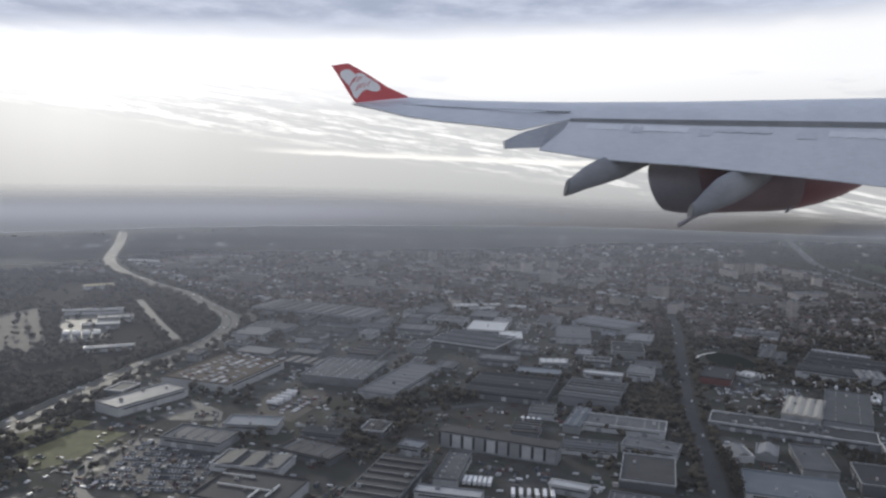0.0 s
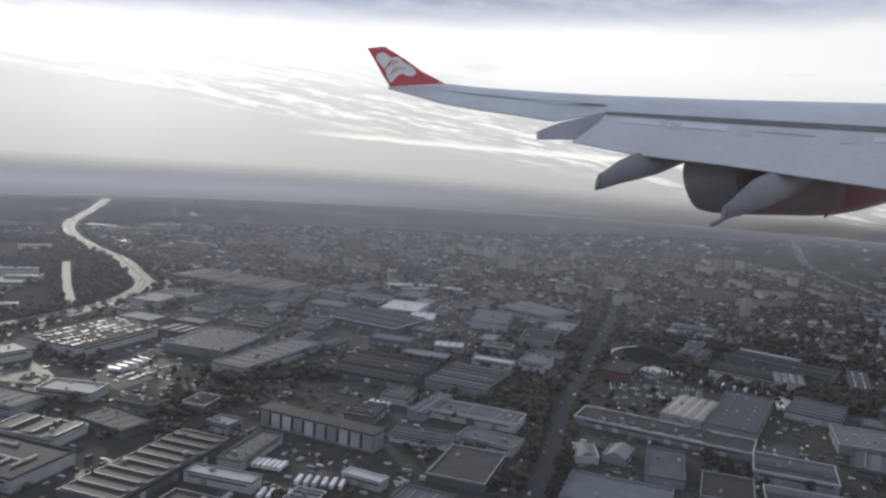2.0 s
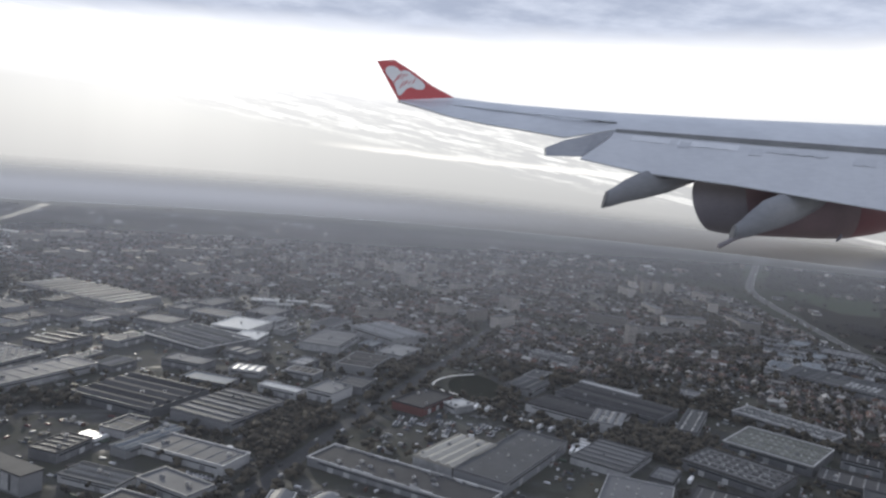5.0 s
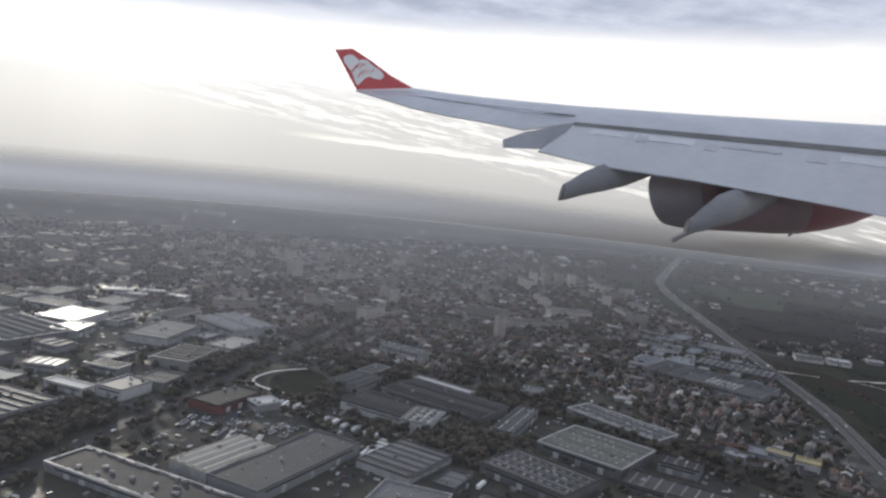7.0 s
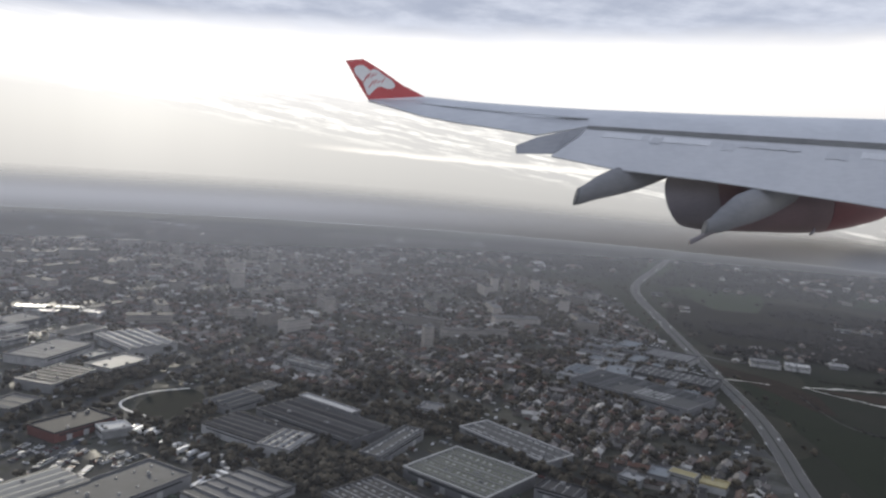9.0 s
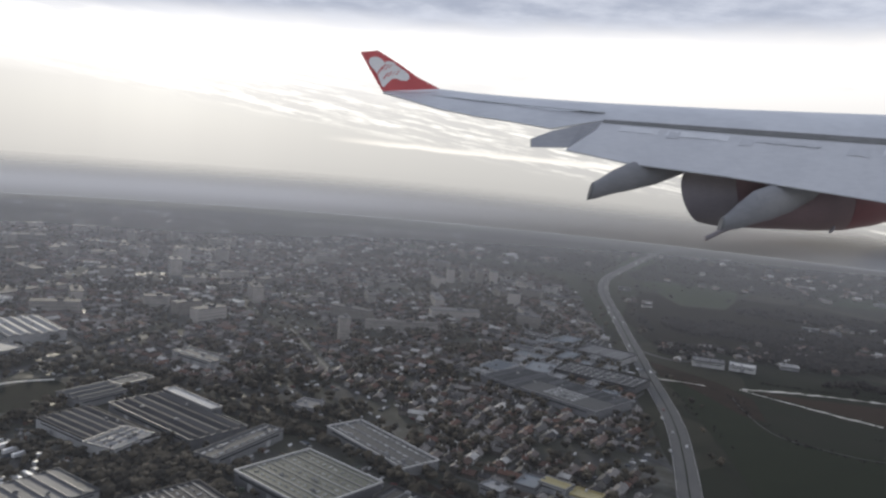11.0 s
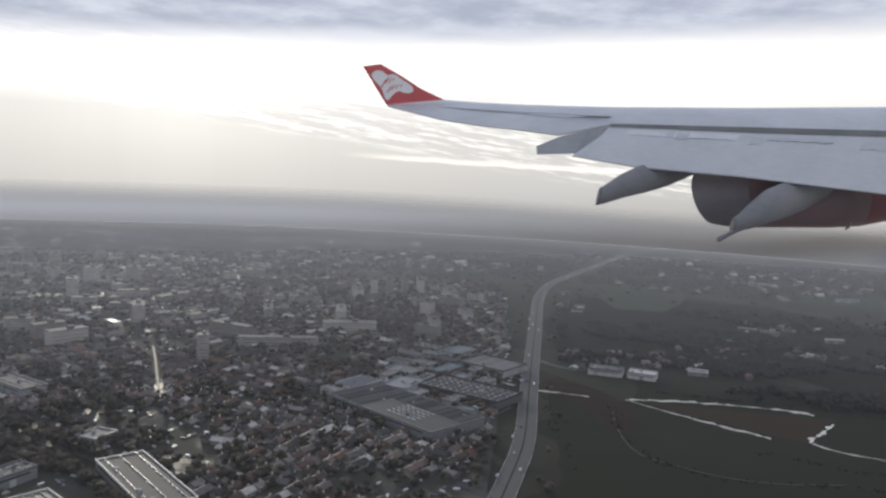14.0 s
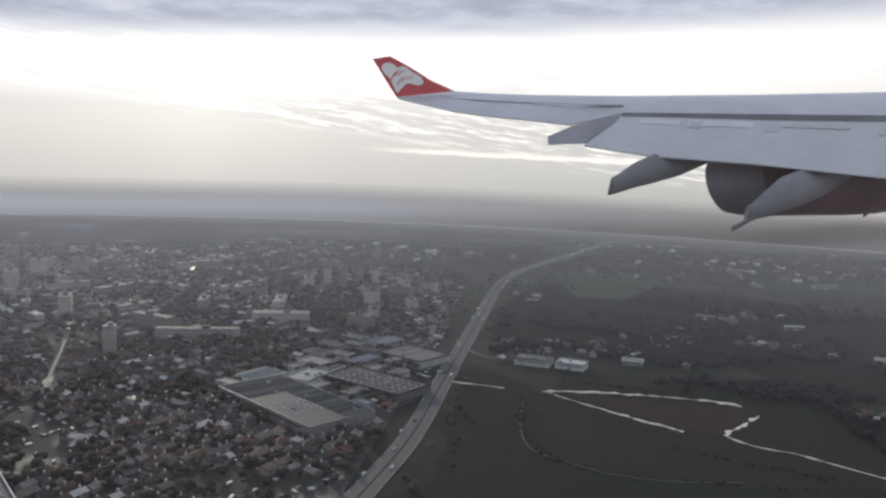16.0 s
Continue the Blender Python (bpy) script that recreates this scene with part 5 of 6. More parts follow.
# ---- vehicles ----
def car_mesh(many=False):
    body = bmesh.new()
    rings_to(body, [[(x, -w, 0.0), (x, w, 0.0), (x, w, h * 0.8), (x, w * 0.86, h), (x, -w * 0.86, h), (x, -w, h * 0.8)] for x, w, h in
                    ((-0.74, 0.25, 0.25), (-0.66, 0.28, 0.32), (0.3, 0.29, 0.31), (0.66, 0.28, 0.26), (0.74, 0.24, 0.19))])
    cabin = bmesh.new()
    rings_to(cabin, [[(x, -w, 0.31), (x, w, 0.31), (x, w * 0.8, h), (x, -w * 0.8, h)] for x, w, h in ((-0.62, 0.25, 0.34), (-0.42, 0.25, 0.47), (0.05, 0.25, 0.47), (0.34, 0.25, 0.33))])
    return body, cabin


b_, c_ = car_mesh()
CAR_BODY, CAR_CABIN = mesh_of("body", b_, M_car), mesh_of("cabin", c_, M_glass)
bm = bmesh.new()
bmesh.ops.create_cone(bm, segments=8, radius1=0.11, radius2=0.11, depth=0.08, cap_ends=True, matrix=pose(0, 0, 0, 90, 0, 0))
WHEEL = mesh_of("wheel", bm, M_tyre)
car_top = thing("car", pose(0, 0, 0), "parked car with dark windows", "car", "parked cars")
part("body", CAR_BODY, None, car_top)
part("cabin", CAR_CABIN, None, car_top)


def truck_parts():
    top = thing("lorry", pose(0, 0, 0), "parked lorry with a white box trailer", "lorry", "parked lorries")
    bm = boxed(3.6, 0.8, 0.85, (-0.5, 0, 0.38))
    bmesh.ops.bevel(bm, geom=bm.edges[:], offset=0.04, segments=1, affect="EDGES")
    part("trailer", bm, M_truck, top)
    bm = bmesh.new()
    rings_to(bm, [[(x, -0.38, 0.2), (x, 0.38, 0.2), (x, 0.38, h), (x, -0.38, h)] for x, h in ((1.4, 1.1), (1.9, 1.1), (2.05, 0.7), (2.1, 0.3))])
    part("cab", bm, M_car, top)
    for x in (-1.8, -1.4, 1.7):
        for y in (-0.34, 0.34):
            part("wheel", WHEEL, None, top, at=pose(x, y, 0.15) @ Matrix.Scale(1.4, 4))
    return top


lorry = truck_parts()
rnd = random.Random(77)
# car parks: x, y, turn, rows, cars a row
PARKS = [(-37.5, 177, -6, 9, 27), (122.9, 239.5, 80.8, 5, 11), (275.8, 337.6, 140.3, 4, 16), (299.9, 364.6, 140.1, 3, 14), (139.9, 240.3, 69.5, 2, 8), (79.7, 189.9, 163.6, 2, 12), (-40.8, 254.4, 65.3, 6, 33), (-16.2, 225.5, 70.3, 3, 16), (64, 369, 6, 2, 24), (-45, 335, 60, 2, 12), (-118, 318, 15.5, 3, 12), (130.2, 229.8, 91.1, 4, 12)]
car_count, used_first = 0, False
far_cars = []
CAR_SHAPE = shape_of(CAR_BODY)
for px, py, turn, rows_, per in PARKS:
    on_roof = (px, py) == (-40.8, 254.4)
    a = radians(turn)
    for i in range(rows_):
        for j in range(per):
            if rnd.random() < (0.5 if on_roof else 0.15):
                continue
            u, w = (j - per / 2) * (0.86 if per == 27 else 1.05), (i - rows_ / 2) * 3.4
            x, y = px + u * math.cos(a) - w * math.sin(a), py + u * math.sin(a) + w * math.cos(a)
            if not on_roof and clash(x, y, 0.6):
                continue
            m = pose(x, y, 2.86 if on_roof else 0.06, 0, 0, turn + 90 + rnd.uniform(-4, 4))
            if car_count < 285:
                if not used_first:
                    car_top.matrix_basis, used_first = m, True
                else:
                    copy_thing(car_top, m)
                car_count += 1
            else:
                far_cars.append((placed(CAR_SHAPE[0], x, y, a + 1.57, 1.0, 2.86 if on_roof else 0.06), CAR_SHAPE[1], [0] * len(CAR_SHAPE[1])))
for trial in range(2600):
    x, y = rnd.uniform(-95, 306), rnd.uniform(110, 404)
    if free(x, y, 1.2) and (inside(x, y, INDUSTRY) or inside(x, y, SPARSE[0])):
        far_cars.append((placed(CAR_SHAPE[0], x, y, radians(rnd.choice((72, 162)) + rnd.uniform(-8, 8)), 1.0, 0.06), CAR_SHAPE[1], [0] * len(CAR_SHAPE[1])))
for line, n, off in ((HW_A, 190, (-3.0, -1.5, 1.5, 3.0)), (HW_B, 70, (-2.9, -1.4, 1.4, 2.9)), (AVENUE, 30, (-1.2, 1.2))):
    run = smooth_line(line, 5)
    for i in range(n):
        t = rnd.randrange(1, len(run) - 1)
        d = (run[t + 1] - run[t - 1]).normalized()
        s = rnd.choice(off)
        far_cars.append((placed(CAR_SHAPE[0], run[t].x - d.y * s, run[t].y + d.x * s, math.atan2(d.y, d.x), 1.0, 0.17), CAR_SHAPE[1], [0] * len(CAR_SHAPE[1])))
for trial in range(3000):
    x, y = rnd.uniform(-30, 306), rnd.uniform(255, 500)
    if inside(x, y, HOMES) and free(x, y, 0.9):
        far_cars.append((placed(CAR_SHAPE[0], x, y, rnd.uniform(0, 6.28), 1.0, 0.06), CAR_SHAPE[1], [0] * len(CAR_SHAPE[1])))
joined("cars", far_cars, [M_car_many], "many small cars standing in yards and on roads", "cars")
first = True
for x, y, turn, n, gap in ((163, 227.9, 71.4, 6, 1.3), (143.2, 256.1, 75.6, 5, 1.6), (166.2, 236.1, 152.5, 4, 2.2), (83.2, 208.1, 163.4, 5, 2.0), (173.4, 226.6, 28.6, 4, 2.4), (53.9, 207.2, 69.3, 4, 1.5), (131, 261.4, 152.7, 3, 2.4), (-8.7, 178.5, 72.4, 4, 1.4), (187.7, 216.2, 65.1, 3, 1.6), (44.7, 150.7, 82.8, 9, 1.7), (48.6, 158, 82.5, 6, 1.7), (164.3, 241.2, 64.2, 7, 3.2), (35.8, 164.8, 77.2, 7, 1.1), (-20.5, 222, -20, 5, 3.0)):
    for i in range(n):
        a = radians(turn + 90)
        px, py = x + math.cos(a) * i * gap, y + math.sin(a) * i * gap
        if clash(px, py, 0.8):
            continue
        m = pose(px, py, 0.06, 0, 0, turn + rnd.uniform(-2, 2))
        if first:
            lorry.matrix_basis, first = m, False
        else:
            copy_thing(lorry, m)

# ---- containers, crates and pallets in the works yards ----
rnd = random.Random(91)
CUBE_V = np.array([(x, y, z) for x in (-0.5, 0.5) for y in (-0.5, 0.5) for z in (0, 1)])
CUBE_F = [(0, 1, 3, 2), (4, 6, 7, 5), (0, 4, 5, 1), (2, 3, 7, 6), (0, 2, 6, 4), (1, 5, 7, 3)]
pieces = []
for trial in range(9000):
    if len(pieces) > 2600:
        break
    x, y = rnd.uniform(-95, 285), rnd.uniform(110, 385)
    if not inside(x, y, INDUSTRY) or noise.noise(Vector((x / 12, y / 12, 6))) < 0.0 or not free(x, y, 0.7):
        continue
    turn = radians((72 if x < 150 else 60) + rnd.choice((0, 90)) + rnd.uniform(-6, 6))
    for i in range(rnd.choice((1, 1, 2, 3))):
        size = np.array([rnd.choice((0.4, 0.7, 1.2, 2.0)), rnd.choice((0.35, 0.5, 0.8)), rnd.choice((0.2, 0.35, 0.5, 0.8))])
        pieces.append((placed(CUBE_V * size, x + i * 0.9 * math.cos(turn + 1.57), y + i * 0.9 * math.sin(turn + 1.57), turn, 1.0, 0.06), CUBE_F, [0] * 6))
joined("yard_clutter", pieces, [M_clutter], "containers, crates and pallets stored in the works yards", "yard goods")


# ---- the aircraft's wing ----
# its own axes: x along the span to the root, y up, z aft towards the cabin
WING = pose(122.4, 3737.0, -336.5, 90 -6.77, -3.88, 1.35) @ Matrix.Scale(258.38, 4)


def paint(name, a, b, size, r, metal=0.0, spec=0.5):
    def build(k):
        p = k.add("ShaderNodeTexCoord").outputs["Object"]
        big, small = k.noise(p, 1.0 / size, 4.0, 0.6), k.noise(k.add("ShaderNodeMapping", {"Vector": p, "Scale": (2.0, 9.0, 2.0)}).outputs[0], 2.2 / size, 4.0)
        f = k.math("ADD", k.math("MULTIPLY", big, 0.6), k.math("MULTIPLY", small, 0.4))
        return k.mix(k.step(f, 0.35, 0.65), a, b), k.math("ADD", k.math("MULTIPLY", small, 0.15), r), None
    return material(name, build, rough=r, metal=metal, spec=spec)


P_grey = paint("wing_grey_paint", (0.49, 0.515, 0.56), (0.57, 0.595, 0.64), 1.0, 0.35)
P_flap = paint("flap_pale_paint", (0.47, 0.488, 0.525), (0.54, 0.558, 0.593), 0.8, 0.38)
# dark, nearly glossless colour stands in for shade on the fairing ends
P_dark = paint("fairing_end_shade", (0.15, 0.155, 0.165), (0.19, 0.195, 0.205), 0.5, 0.9, spec=0.02)
P_red = paint("red_paint", (0.52, 0.085, 0.09), (0.58, 0.10, 0.105), 0.6, 0.3)
P_white = paint("white_paint", (0.72, 0.72, 0.73), (0.8, 0.8, 0.8), 0.4, 0.35)
P_metal = paint("nozzle_metal", (0.165, 0.152, 0.168), (0.20, 0.185, 0.20), 0.4, 0.5)
P_slot = paint("slot_grey", (0.15, 0.155, 0.16), (0.2, 0.205, 0.21), 0.5, 0.6)
# even grey for the fairings, much darker than the wing panel
P_fair = paint("fairing_dark_grey", (0.19, 0.195, 0.21), (0.235, 0.24, 0.255), 0.8, 0.45, spec=0.3)
P_patch = paint("pale_flap_patch", (0.55, 0.568, 0.605), (0.63, 0.65, 0.685), 0.5, 0.4)
# underside shade of the flap end put into a darker grey
P_end = paint("flap_end_shade", (0.27, 0.28, 0.305), (0.33, 0.34, 0.365), 0.8, 0.45, spec=0.3)
P_scuff = paint("scuffed_flap_paint", (0.43, 0.447, 0.483), (0.49, 0.508, 0.545), 0.4, 0.4)
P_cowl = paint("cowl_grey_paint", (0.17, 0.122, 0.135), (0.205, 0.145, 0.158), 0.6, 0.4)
# red cowl as seen in shadow: the shade is part of this colour
P_nacelle = paint("nacelle_shaded_red", (0.155, 0.05, 0.064), (0.195, 0.062, 0.077), 0.6, 0.35)

wing = thing("aircraft_wing", WING, "grey airliner wing with lowered flaps, red winglet and engine, in flight", "aircraft wing")


def W(px, py, z=0.0):
    """Wing axes from span and height counted in hundredths."""
    k = 1 - z * 0.0698
    return Vector(((px - 784) / 100 * k, (441 - py) / 100 * k, z))


def loft(name, rings, mat, label="", parent=wing, smooth=True, caps=True):
    bm = bmesh.new()
    rings_to(bm, rings, caps)
    ob = part(name, bm, mat, parent, label, smooth=smooth)
    if smooth:
        ob.data.set_sharp_from_angle(angle=radians(35))
    return ob


# main panel: span, crest, rear edge
SPAN = ((677, 171, 174), (720, 167.5, 187), (774, 166, 202), (840, 173, 214), (900, 177.5, 222), (975, 182, 234), (1072, 187, 217), (1300, 194.5, 229), (1568, 200, 243), (1900, 207, 261), (2300, 214, 282))
rings = []
for px, top_, rear in SPAN:
    h = rear - top_
    rings.append([W(px, rear, 0.35), W(px, rear - h * 0.55, 0.15), W(px, top_ + h * 0.1, -0.35), W(px, top_, -0.8), W(px, top_ + 3, -1.25), W(px, top_ + h * 0.5 + 4, -1.2), W(px, rear + 1.5, -0.4)])
loft("wing_panel", rings, P_grey)
loft("aileron_gap", [[W(x, y, z + 0.012), W(x, y + 0.9, z + 0.012), W(x, y + 0.9, z - 0.03), W(x, y, z - 0.03)] for x, y, z in ((716, 177.5, 0.12), (774, 180, 0.08), (900, 191.5, 0.05), (1068, 204.5, 0.22))], P_slot, smooth=False)
# slot between wing and flap
loft("flap_slot", [[W(x, y, 0.36), W(x, y + hgt, 0.40), W(x, y + hgt, 0.1), W(x, y, 0.1)] for x, y, hgt in ((1066, 217, 5), (1300, 229, 9), (1568, 243, 10), (1900, 261, 11), (2300, 282, 12))], P_slot, "grey gap ahead of the flap", smooth=False)


def flap_y(x):
    pts = ((1000, 269), (1076, 289), (1215, 303), (1400, 327), (1568, 353), (1900, 408), (2300, 470))
    for (a, b), (c, d) in zip(pts, pts[1:]):
        if x <= c:
            return b + (d - b) * (x - a) / (c - a)
    return pts[-1][1]


rings = []
for x, y in ((1064, 222), (1130, 226), (1300, 238), (1568, 253), (1900, 272), (2300, 294)):
    lo = flap_y(x - 50 if x < 1100 else x)
    m = y + (lo - y) * 0.3
    rings.append([W(x, y, 0.38), W(x - 12, m, 0.62), W(x - (62 if x < 1100 else 20), lo - 1, 1.05), W(x - (62 if x < 1100 else 20), lo + 1, 1.04), W(x - 5, m + 6, 0.3), W(x, y + 6, 0.2)])
loft("flap", rings, P_flap, "pale lowered trailing-edge flap")
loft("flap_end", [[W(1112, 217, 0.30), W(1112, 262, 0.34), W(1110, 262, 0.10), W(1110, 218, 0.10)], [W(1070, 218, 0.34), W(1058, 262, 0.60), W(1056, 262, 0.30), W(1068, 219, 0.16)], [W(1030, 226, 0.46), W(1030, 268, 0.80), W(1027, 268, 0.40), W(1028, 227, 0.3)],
                  [W(978, 238, 0.6), W(1004, 268, 0.95), W(998, 268, 0.5), W(976, 239, 0.4)], [W(940, 253, 0.8), W(941, 268, 0.95), W(939, 268, 0.7), W(938, 254, 0.6)]], P_end, "outboard end of the flap, underside shade put into its grey", smooth=False)


def on_flap(x, f, lift=0.012):
    """A point on the flap's upper face: span, and the share of the way down it."""
    pts = ((1064, 222), (1130, 226), (1300, 238), (1568, 253), (1900, 272), (2300, 294))
    a, b = next((p, q) for p, q in zip(pts, pts[1:]) if x <= q[0])
    y = a[1] + (b[1] - a[1]) * (x - a[0]) / (b[0] - a[0])
    lo = flap_y(x)
    return W(x - 40 * f, y + (lo - y) * f, 0.38 + 0.8 * f + lift)


# paler strips and dark scuffs along the flap's upper face
for x0, x1, f0_, f1_, mat, words in ((1100, 1168, 0.06, 0.20, P_patch, "pale patch on the flap"), (1182, 1290, 0.06, 0.20, P_patch, "pale patch on the flap"), (1186, 1206, 0.08, 0.26, P_scuff, "dark scuff"),
                                     (1312, 1336, 0.10, 0.27, P_scuff, "dark scuff"), (1338, 1452, 0.10, 0.17, P_scuff, "dark scuff"), (1500, 1540, 0.12, 0.26, P_scuff, "dark scuff"), (1560, 1700, 0.08, 0.2, P_patch, "pale patch on the flap")):
    n_ = max(2, int((x1 - x0) / 16))
    loft("worn_patch", [[on_flap(x0 + (x1 - x0) * i / n_, f0_), on_flap(x0 + (x1 - x0) * i / n_, f1_ - 0.02 * (i % 2)), on_flap(x0 + (x1 - x0) * i / n_, f1_, -0.03), on_flap(x0 + (x1 - x0) * i / n_, f0_, -0.03)] for i in range(n_ + 1)], mat, words, smooth=False)


def tube(name, stations, mat, label="", parent=wing, n=20, wide=1.0, caps=True):
    """A round body: span, height, radius, depth."""
    rings = [[W(px + lean * r * math.sin(2 * math.pi * i / n) + (skew[0] if skew else 0) * r * math.cos(2 * math.pi * i / n), py - r * math.sin(2 * math.pi * i / n), z) + Vector((0, 0, wide * r / 100 * math.cos(2 * math.pi * i / n)))
              for i in range(n)] for px, py, r, z, lean, *skew in stations]
    return loft(name, rings, mat, label, parent, caps=caps)


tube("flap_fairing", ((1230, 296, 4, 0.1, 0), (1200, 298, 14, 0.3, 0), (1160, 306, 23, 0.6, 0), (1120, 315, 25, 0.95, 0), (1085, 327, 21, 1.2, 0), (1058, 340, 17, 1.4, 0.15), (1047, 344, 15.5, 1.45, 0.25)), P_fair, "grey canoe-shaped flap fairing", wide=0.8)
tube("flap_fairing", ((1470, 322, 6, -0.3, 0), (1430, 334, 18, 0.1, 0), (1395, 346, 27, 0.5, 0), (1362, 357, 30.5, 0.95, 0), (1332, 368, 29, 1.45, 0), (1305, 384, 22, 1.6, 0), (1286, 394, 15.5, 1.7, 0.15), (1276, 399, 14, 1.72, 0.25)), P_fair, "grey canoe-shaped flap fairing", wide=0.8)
# added end discs: their painted shade covers the sunlit caps
tube("fairing_end", ((1050, 343, 15.9, 1.44, 0.25), (1045.5, 344.6, 15.2, 1.46, 0.25)), P_dark, "blunt end of the fairing, shade put into its dark grey", wide=0.8)
tube("fairing_end", ((1279, 398, 14.4, 1.715, 0.25), (1274.5, 399.6, 13.8, 1.73, 0.25)), P_dark, "blunt end of the fairing, shade put into its dark grey", wide=0.8)
tube("drain_mast", ((1295, 402, 5, 1.7, 0), (1278, 409, 5, 1.75, 0), (1266, 416, 4.5, 1.8, 0), (1254, 422, 5, 1.85, 0), (1249, 424, 4.5, 1.87, 0)), P_metal, "thin dark mast at the fairing's end", n=10)
tube("drain_mast", ((1470, 400, 5, 0.6, 0), (1466, 405, 4, 0.62, 0), (1462, 408, 2, 0.64, 0)), P_metal, n=8)
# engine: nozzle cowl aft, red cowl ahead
engine = tube("engine", ((1306, 348.5, 53.8, 0.1, -0.14, -0.5), (1360, 347.5, 55.5, -0.2, -0.1, -0.3), (1430, 347, 57.5, -0.5, 0, 0), (1480, 346, 57, -0.8, 0, 0)), P_cowl, "grey engine with a shadow-darkened red cowl under the wing", n=32)
tube("front_cowl", ((1480.5, 346, 56.9, -0.8, 0, 0), (1530, 344.5, 50, -1.0, 0, 0), (1575, 342.5, 40, -1.3, 0, 0), (1615, 340, 26, -1.5, 0, 0), (1640, 338, 12, -1.6, 0, 0)), P_nacelle, "red engine cowl with shadow put into its dark red", engine, n=32)
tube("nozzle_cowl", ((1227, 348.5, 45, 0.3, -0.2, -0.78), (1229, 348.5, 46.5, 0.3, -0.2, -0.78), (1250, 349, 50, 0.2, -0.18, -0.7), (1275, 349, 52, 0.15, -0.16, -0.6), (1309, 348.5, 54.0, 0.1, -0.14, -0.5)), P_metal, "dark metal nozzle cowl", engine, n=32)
loft("engine_pylon", [[W(x, y0, z + 0.12), W(x, y1, z + 0.12), W(x, y1, z - 0.12), W(x, y0, z - 0.12)] for x, y0, y1, z in ((1300, 262, 300, -0.2), (1450, 262, 310, -0.6), (1600, 270, 330, -1.2))], P_grey, smooth=False)
# winglet
plate = [(637, 104.5), (667, 101.5), (683, 111), (704, 124), (735, 146), (776, 167), (726, 170), (677, 173), (664, 152), (650, 127)]
bm = bmesh.new()
front = [bm.verts.new(W(x, y, 0.3 - 0.004 * (x - 677))) for x, y in plate]
back = [bm.verts.new(W(x + 1.5, y, 0.22 - 0.004 * (x - 677))) for x, y in plate]
bm.faces.new(front)
bm.faces.new(back[::-1])
for i in range(len(plate)):
    j = (i + 1) % len(plate)
    bm.faces.new((front[i], back[i], back[j], front[j]))
winglet = part("winglet", bm, P_red, wing, "red upturned winglet with a white emblem")


def decal(name, pts, mat, lift):
    bm = bmesh.new()
    f = [bm.verts.new(W(x, y, 0.3 - 0.004 * (x - 677) + lift)) for x, y in pts]
    b = [bm.verts.new(W(x, y, 0.3 - 0.004 * (x - 677) - 0.01)) for x, y in pts]
    bm.faces.new(f)
    bm.faces.new(b[::-1])
    for i in range(len(pts)):
        j = (i + 1) % len(pts)
        bm.faces.new((f[i], b[i], b[j], f[j]))
    return part(name, bm, mat, winglet)


decal("white_emblem", [(652, 120), (655, 115), (661, 112.5), (669, 113), (675, 117), (680, 122), (687, 119.5), (695, 121.5), (701, 127), (708, 132), (718, 138), (724, 145), (724, 151), (718, 154.5), (709, 153.5), (700, 150), (693, 152), (687, 158), (680, 166), (675, 163), (672, 154), (668, 143), (660, 134), (654, 127)], P_white, 0.012)
for x, y, tall in ((672, 136, 1.5), (678, 131, 1.2), (684, 131, 1.0), (690, 129, 0.7), (682, 146, 1.3), (689, 143, 1.1), (696, 142, 0.8), (703, 140, 0.9)):
    decal("red_bar", [(x - 3 * tall, y + 4 * tall), (x + 3 * tall, y - 5 * tall), (x + 4 * tall, y - 4.4 * tall), (x - 1.8 * tall, y + 4.6 * tall)], P_red, 0.02)


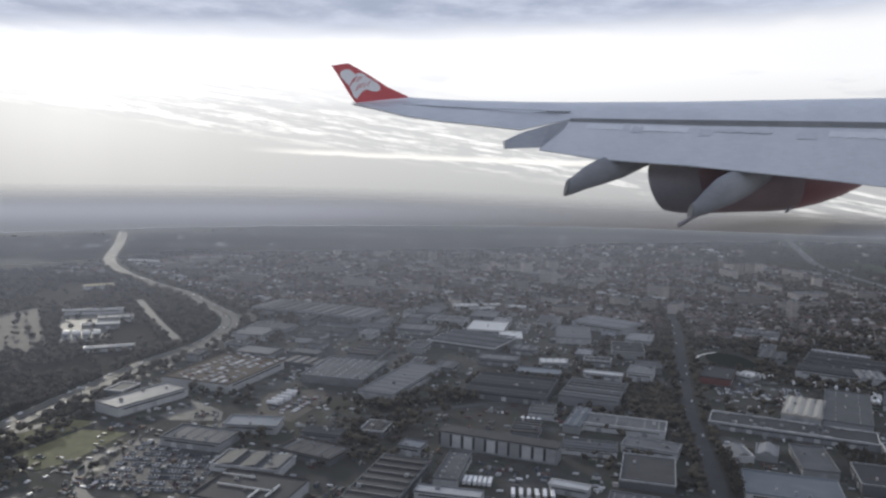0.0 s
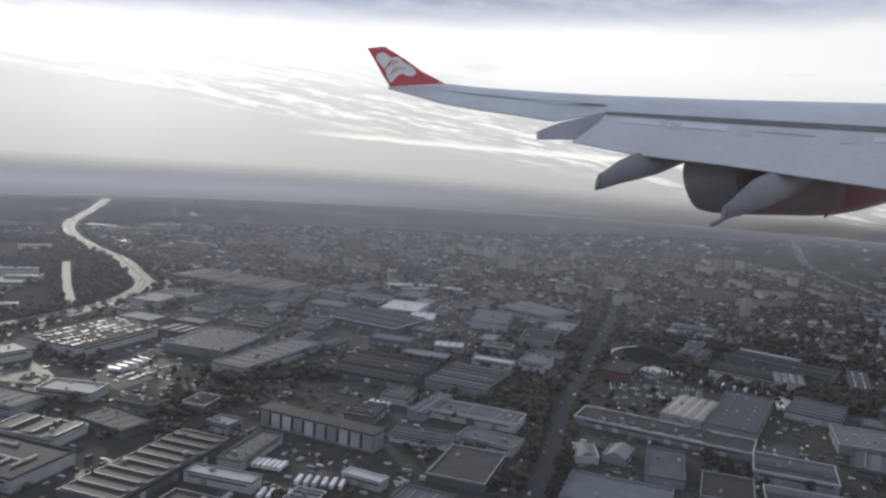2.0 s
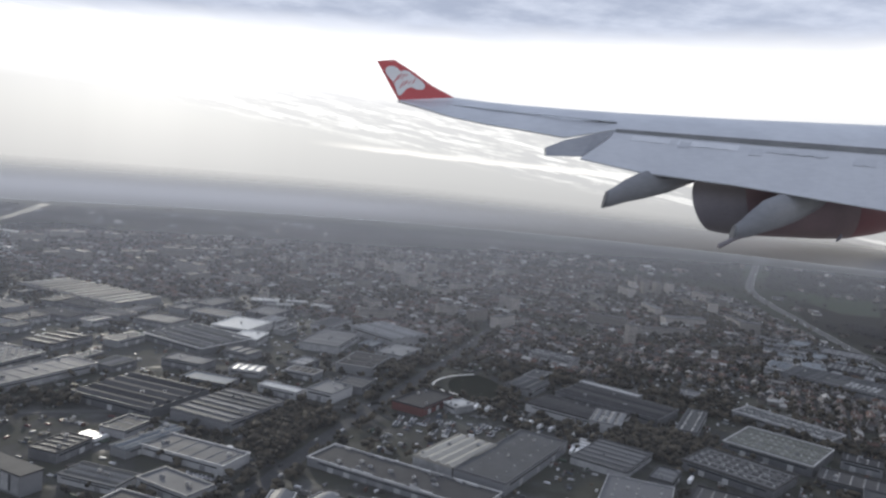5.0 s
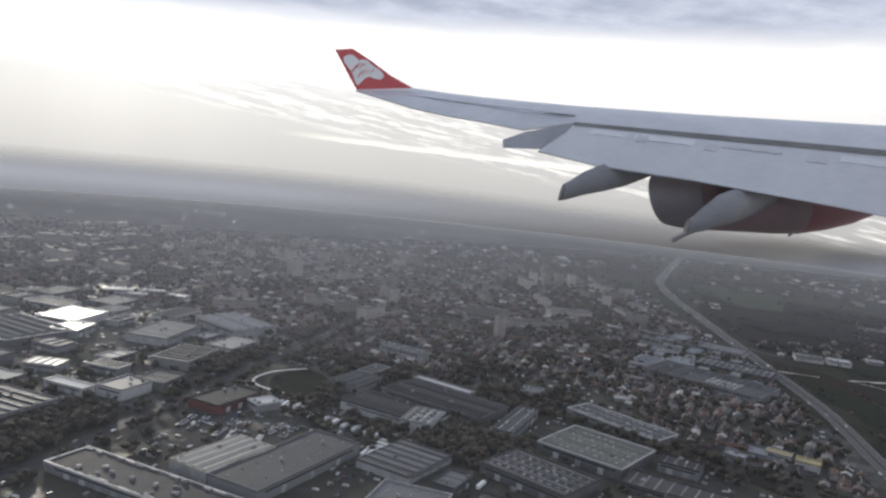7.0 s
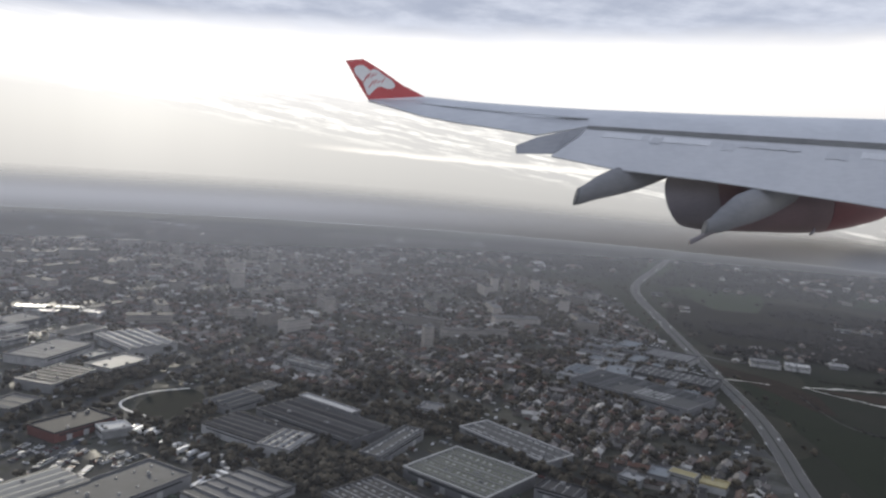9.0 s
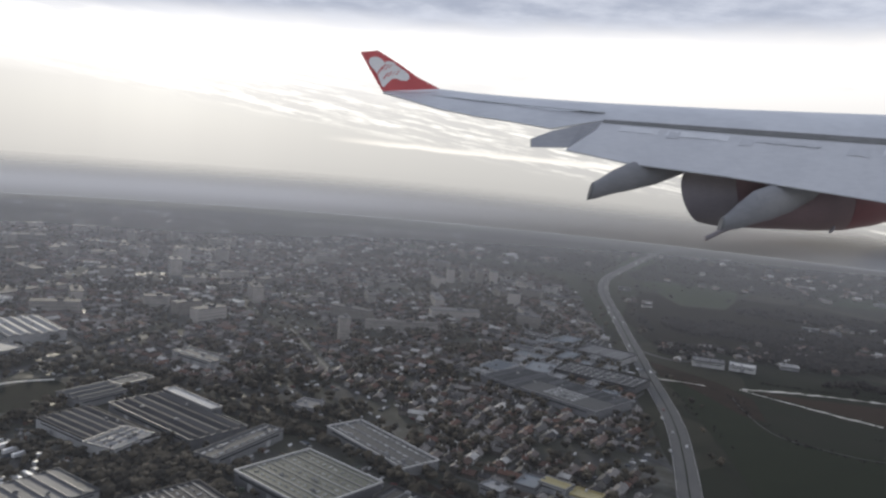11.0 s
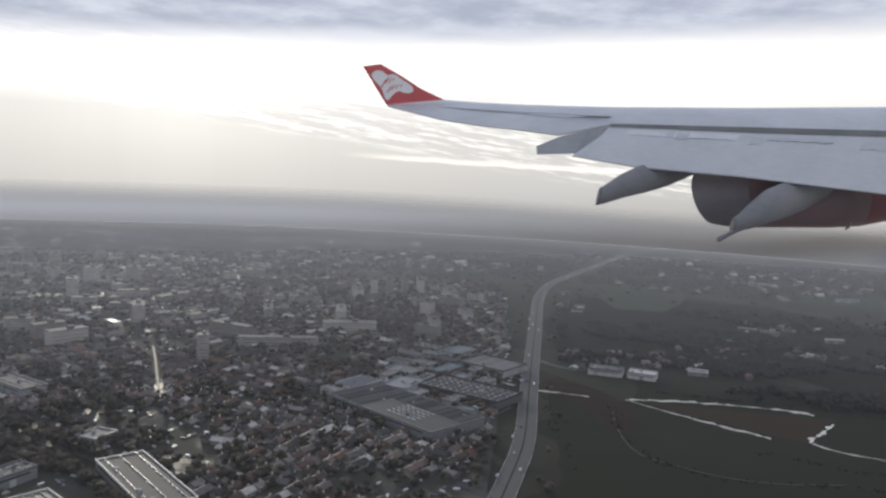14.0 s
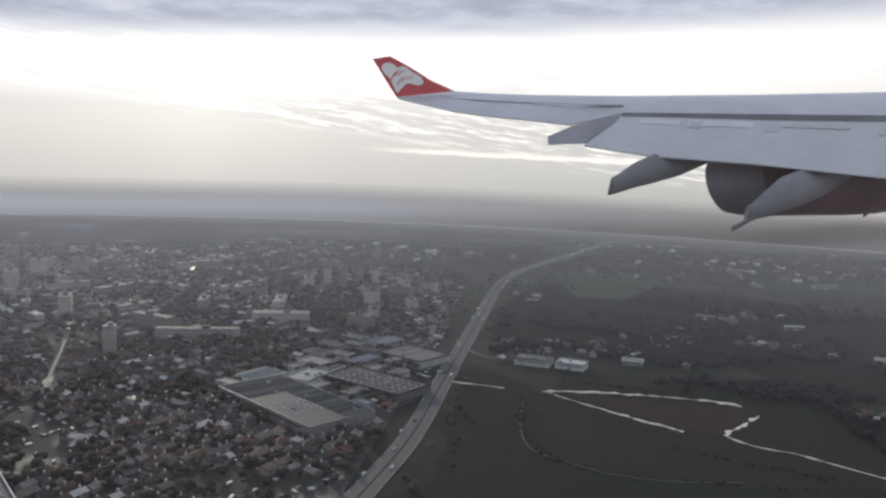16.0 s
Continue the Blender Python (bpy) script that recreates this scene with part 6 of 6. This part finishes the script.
# ---- distance haze, put into a see-through sheet over the land ----
def haze_material(name):
    """Haze painted into opacity: thin over the near yards, thicker the farther out over the land, in soft swathes, and
    one with the sky at the end.
    """
    m = bpy.data.materials.new(name)
    m.use_nodes = True
    k = Nodes(m.node_tree)
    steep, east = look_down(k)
    # near end keeps a little, lifting the darks like window glare
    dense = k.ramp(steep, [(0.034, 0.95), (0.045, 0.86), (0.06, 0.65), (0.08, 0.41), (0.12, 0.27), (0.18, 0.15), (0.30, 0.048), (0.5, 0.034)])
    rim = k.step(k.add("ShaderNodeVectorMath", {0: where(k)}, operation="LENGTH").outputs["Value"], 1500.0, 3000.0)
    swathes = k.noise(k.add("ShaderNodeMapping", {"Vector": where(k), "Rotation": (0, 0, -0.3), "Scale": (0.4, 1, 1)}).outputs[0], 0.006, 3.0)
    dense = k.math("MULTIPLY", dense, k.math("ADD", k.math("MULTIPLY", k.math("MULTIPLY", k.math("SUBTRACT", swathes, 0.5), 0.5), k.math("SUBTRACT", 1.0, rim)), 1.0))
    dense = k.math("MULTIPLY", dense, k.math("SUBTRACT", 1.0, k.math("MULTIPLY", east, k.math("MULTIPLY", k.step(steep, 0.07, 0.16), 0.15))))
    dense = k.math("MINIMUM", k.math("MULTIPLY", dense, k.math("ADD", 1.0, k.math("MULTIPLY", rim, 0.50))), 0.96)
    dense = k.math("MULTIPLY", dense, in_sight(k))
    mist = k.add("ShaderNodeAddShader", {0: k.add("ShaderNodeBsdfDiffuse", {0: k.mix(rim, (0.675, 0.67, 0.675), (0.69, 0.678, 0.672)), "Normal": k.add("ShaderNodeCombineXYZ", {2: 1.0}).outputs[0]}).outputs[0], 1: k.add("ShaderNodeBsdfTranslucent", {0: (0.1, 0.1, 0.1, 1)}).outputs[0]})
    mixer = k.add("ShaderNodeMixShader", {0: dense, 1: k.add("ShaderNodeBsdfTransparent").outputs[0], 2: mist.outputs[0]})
    k.add("ShaderNodeOutputMaterial", {0: mixer.outputs[0]})
    return m


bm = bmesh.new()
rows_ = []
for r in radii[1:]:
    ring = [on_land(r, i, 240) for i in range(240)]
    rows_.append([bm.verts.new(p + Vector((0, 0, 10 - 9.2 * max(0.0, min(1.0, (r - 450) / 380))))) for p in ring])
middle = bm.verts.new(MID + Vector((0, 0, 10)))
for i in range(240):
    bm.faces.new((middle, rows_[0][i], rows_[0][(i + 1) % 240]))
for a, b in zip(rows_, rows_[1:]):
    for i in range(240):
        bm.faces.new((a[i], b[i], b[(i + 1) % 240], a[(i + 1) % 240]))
tagged(part("haze", bm, haze_material("painted_haze"), smooth=True), "see-through sheet over town and fields with distance haze painted in", "haze", kind="stuff")
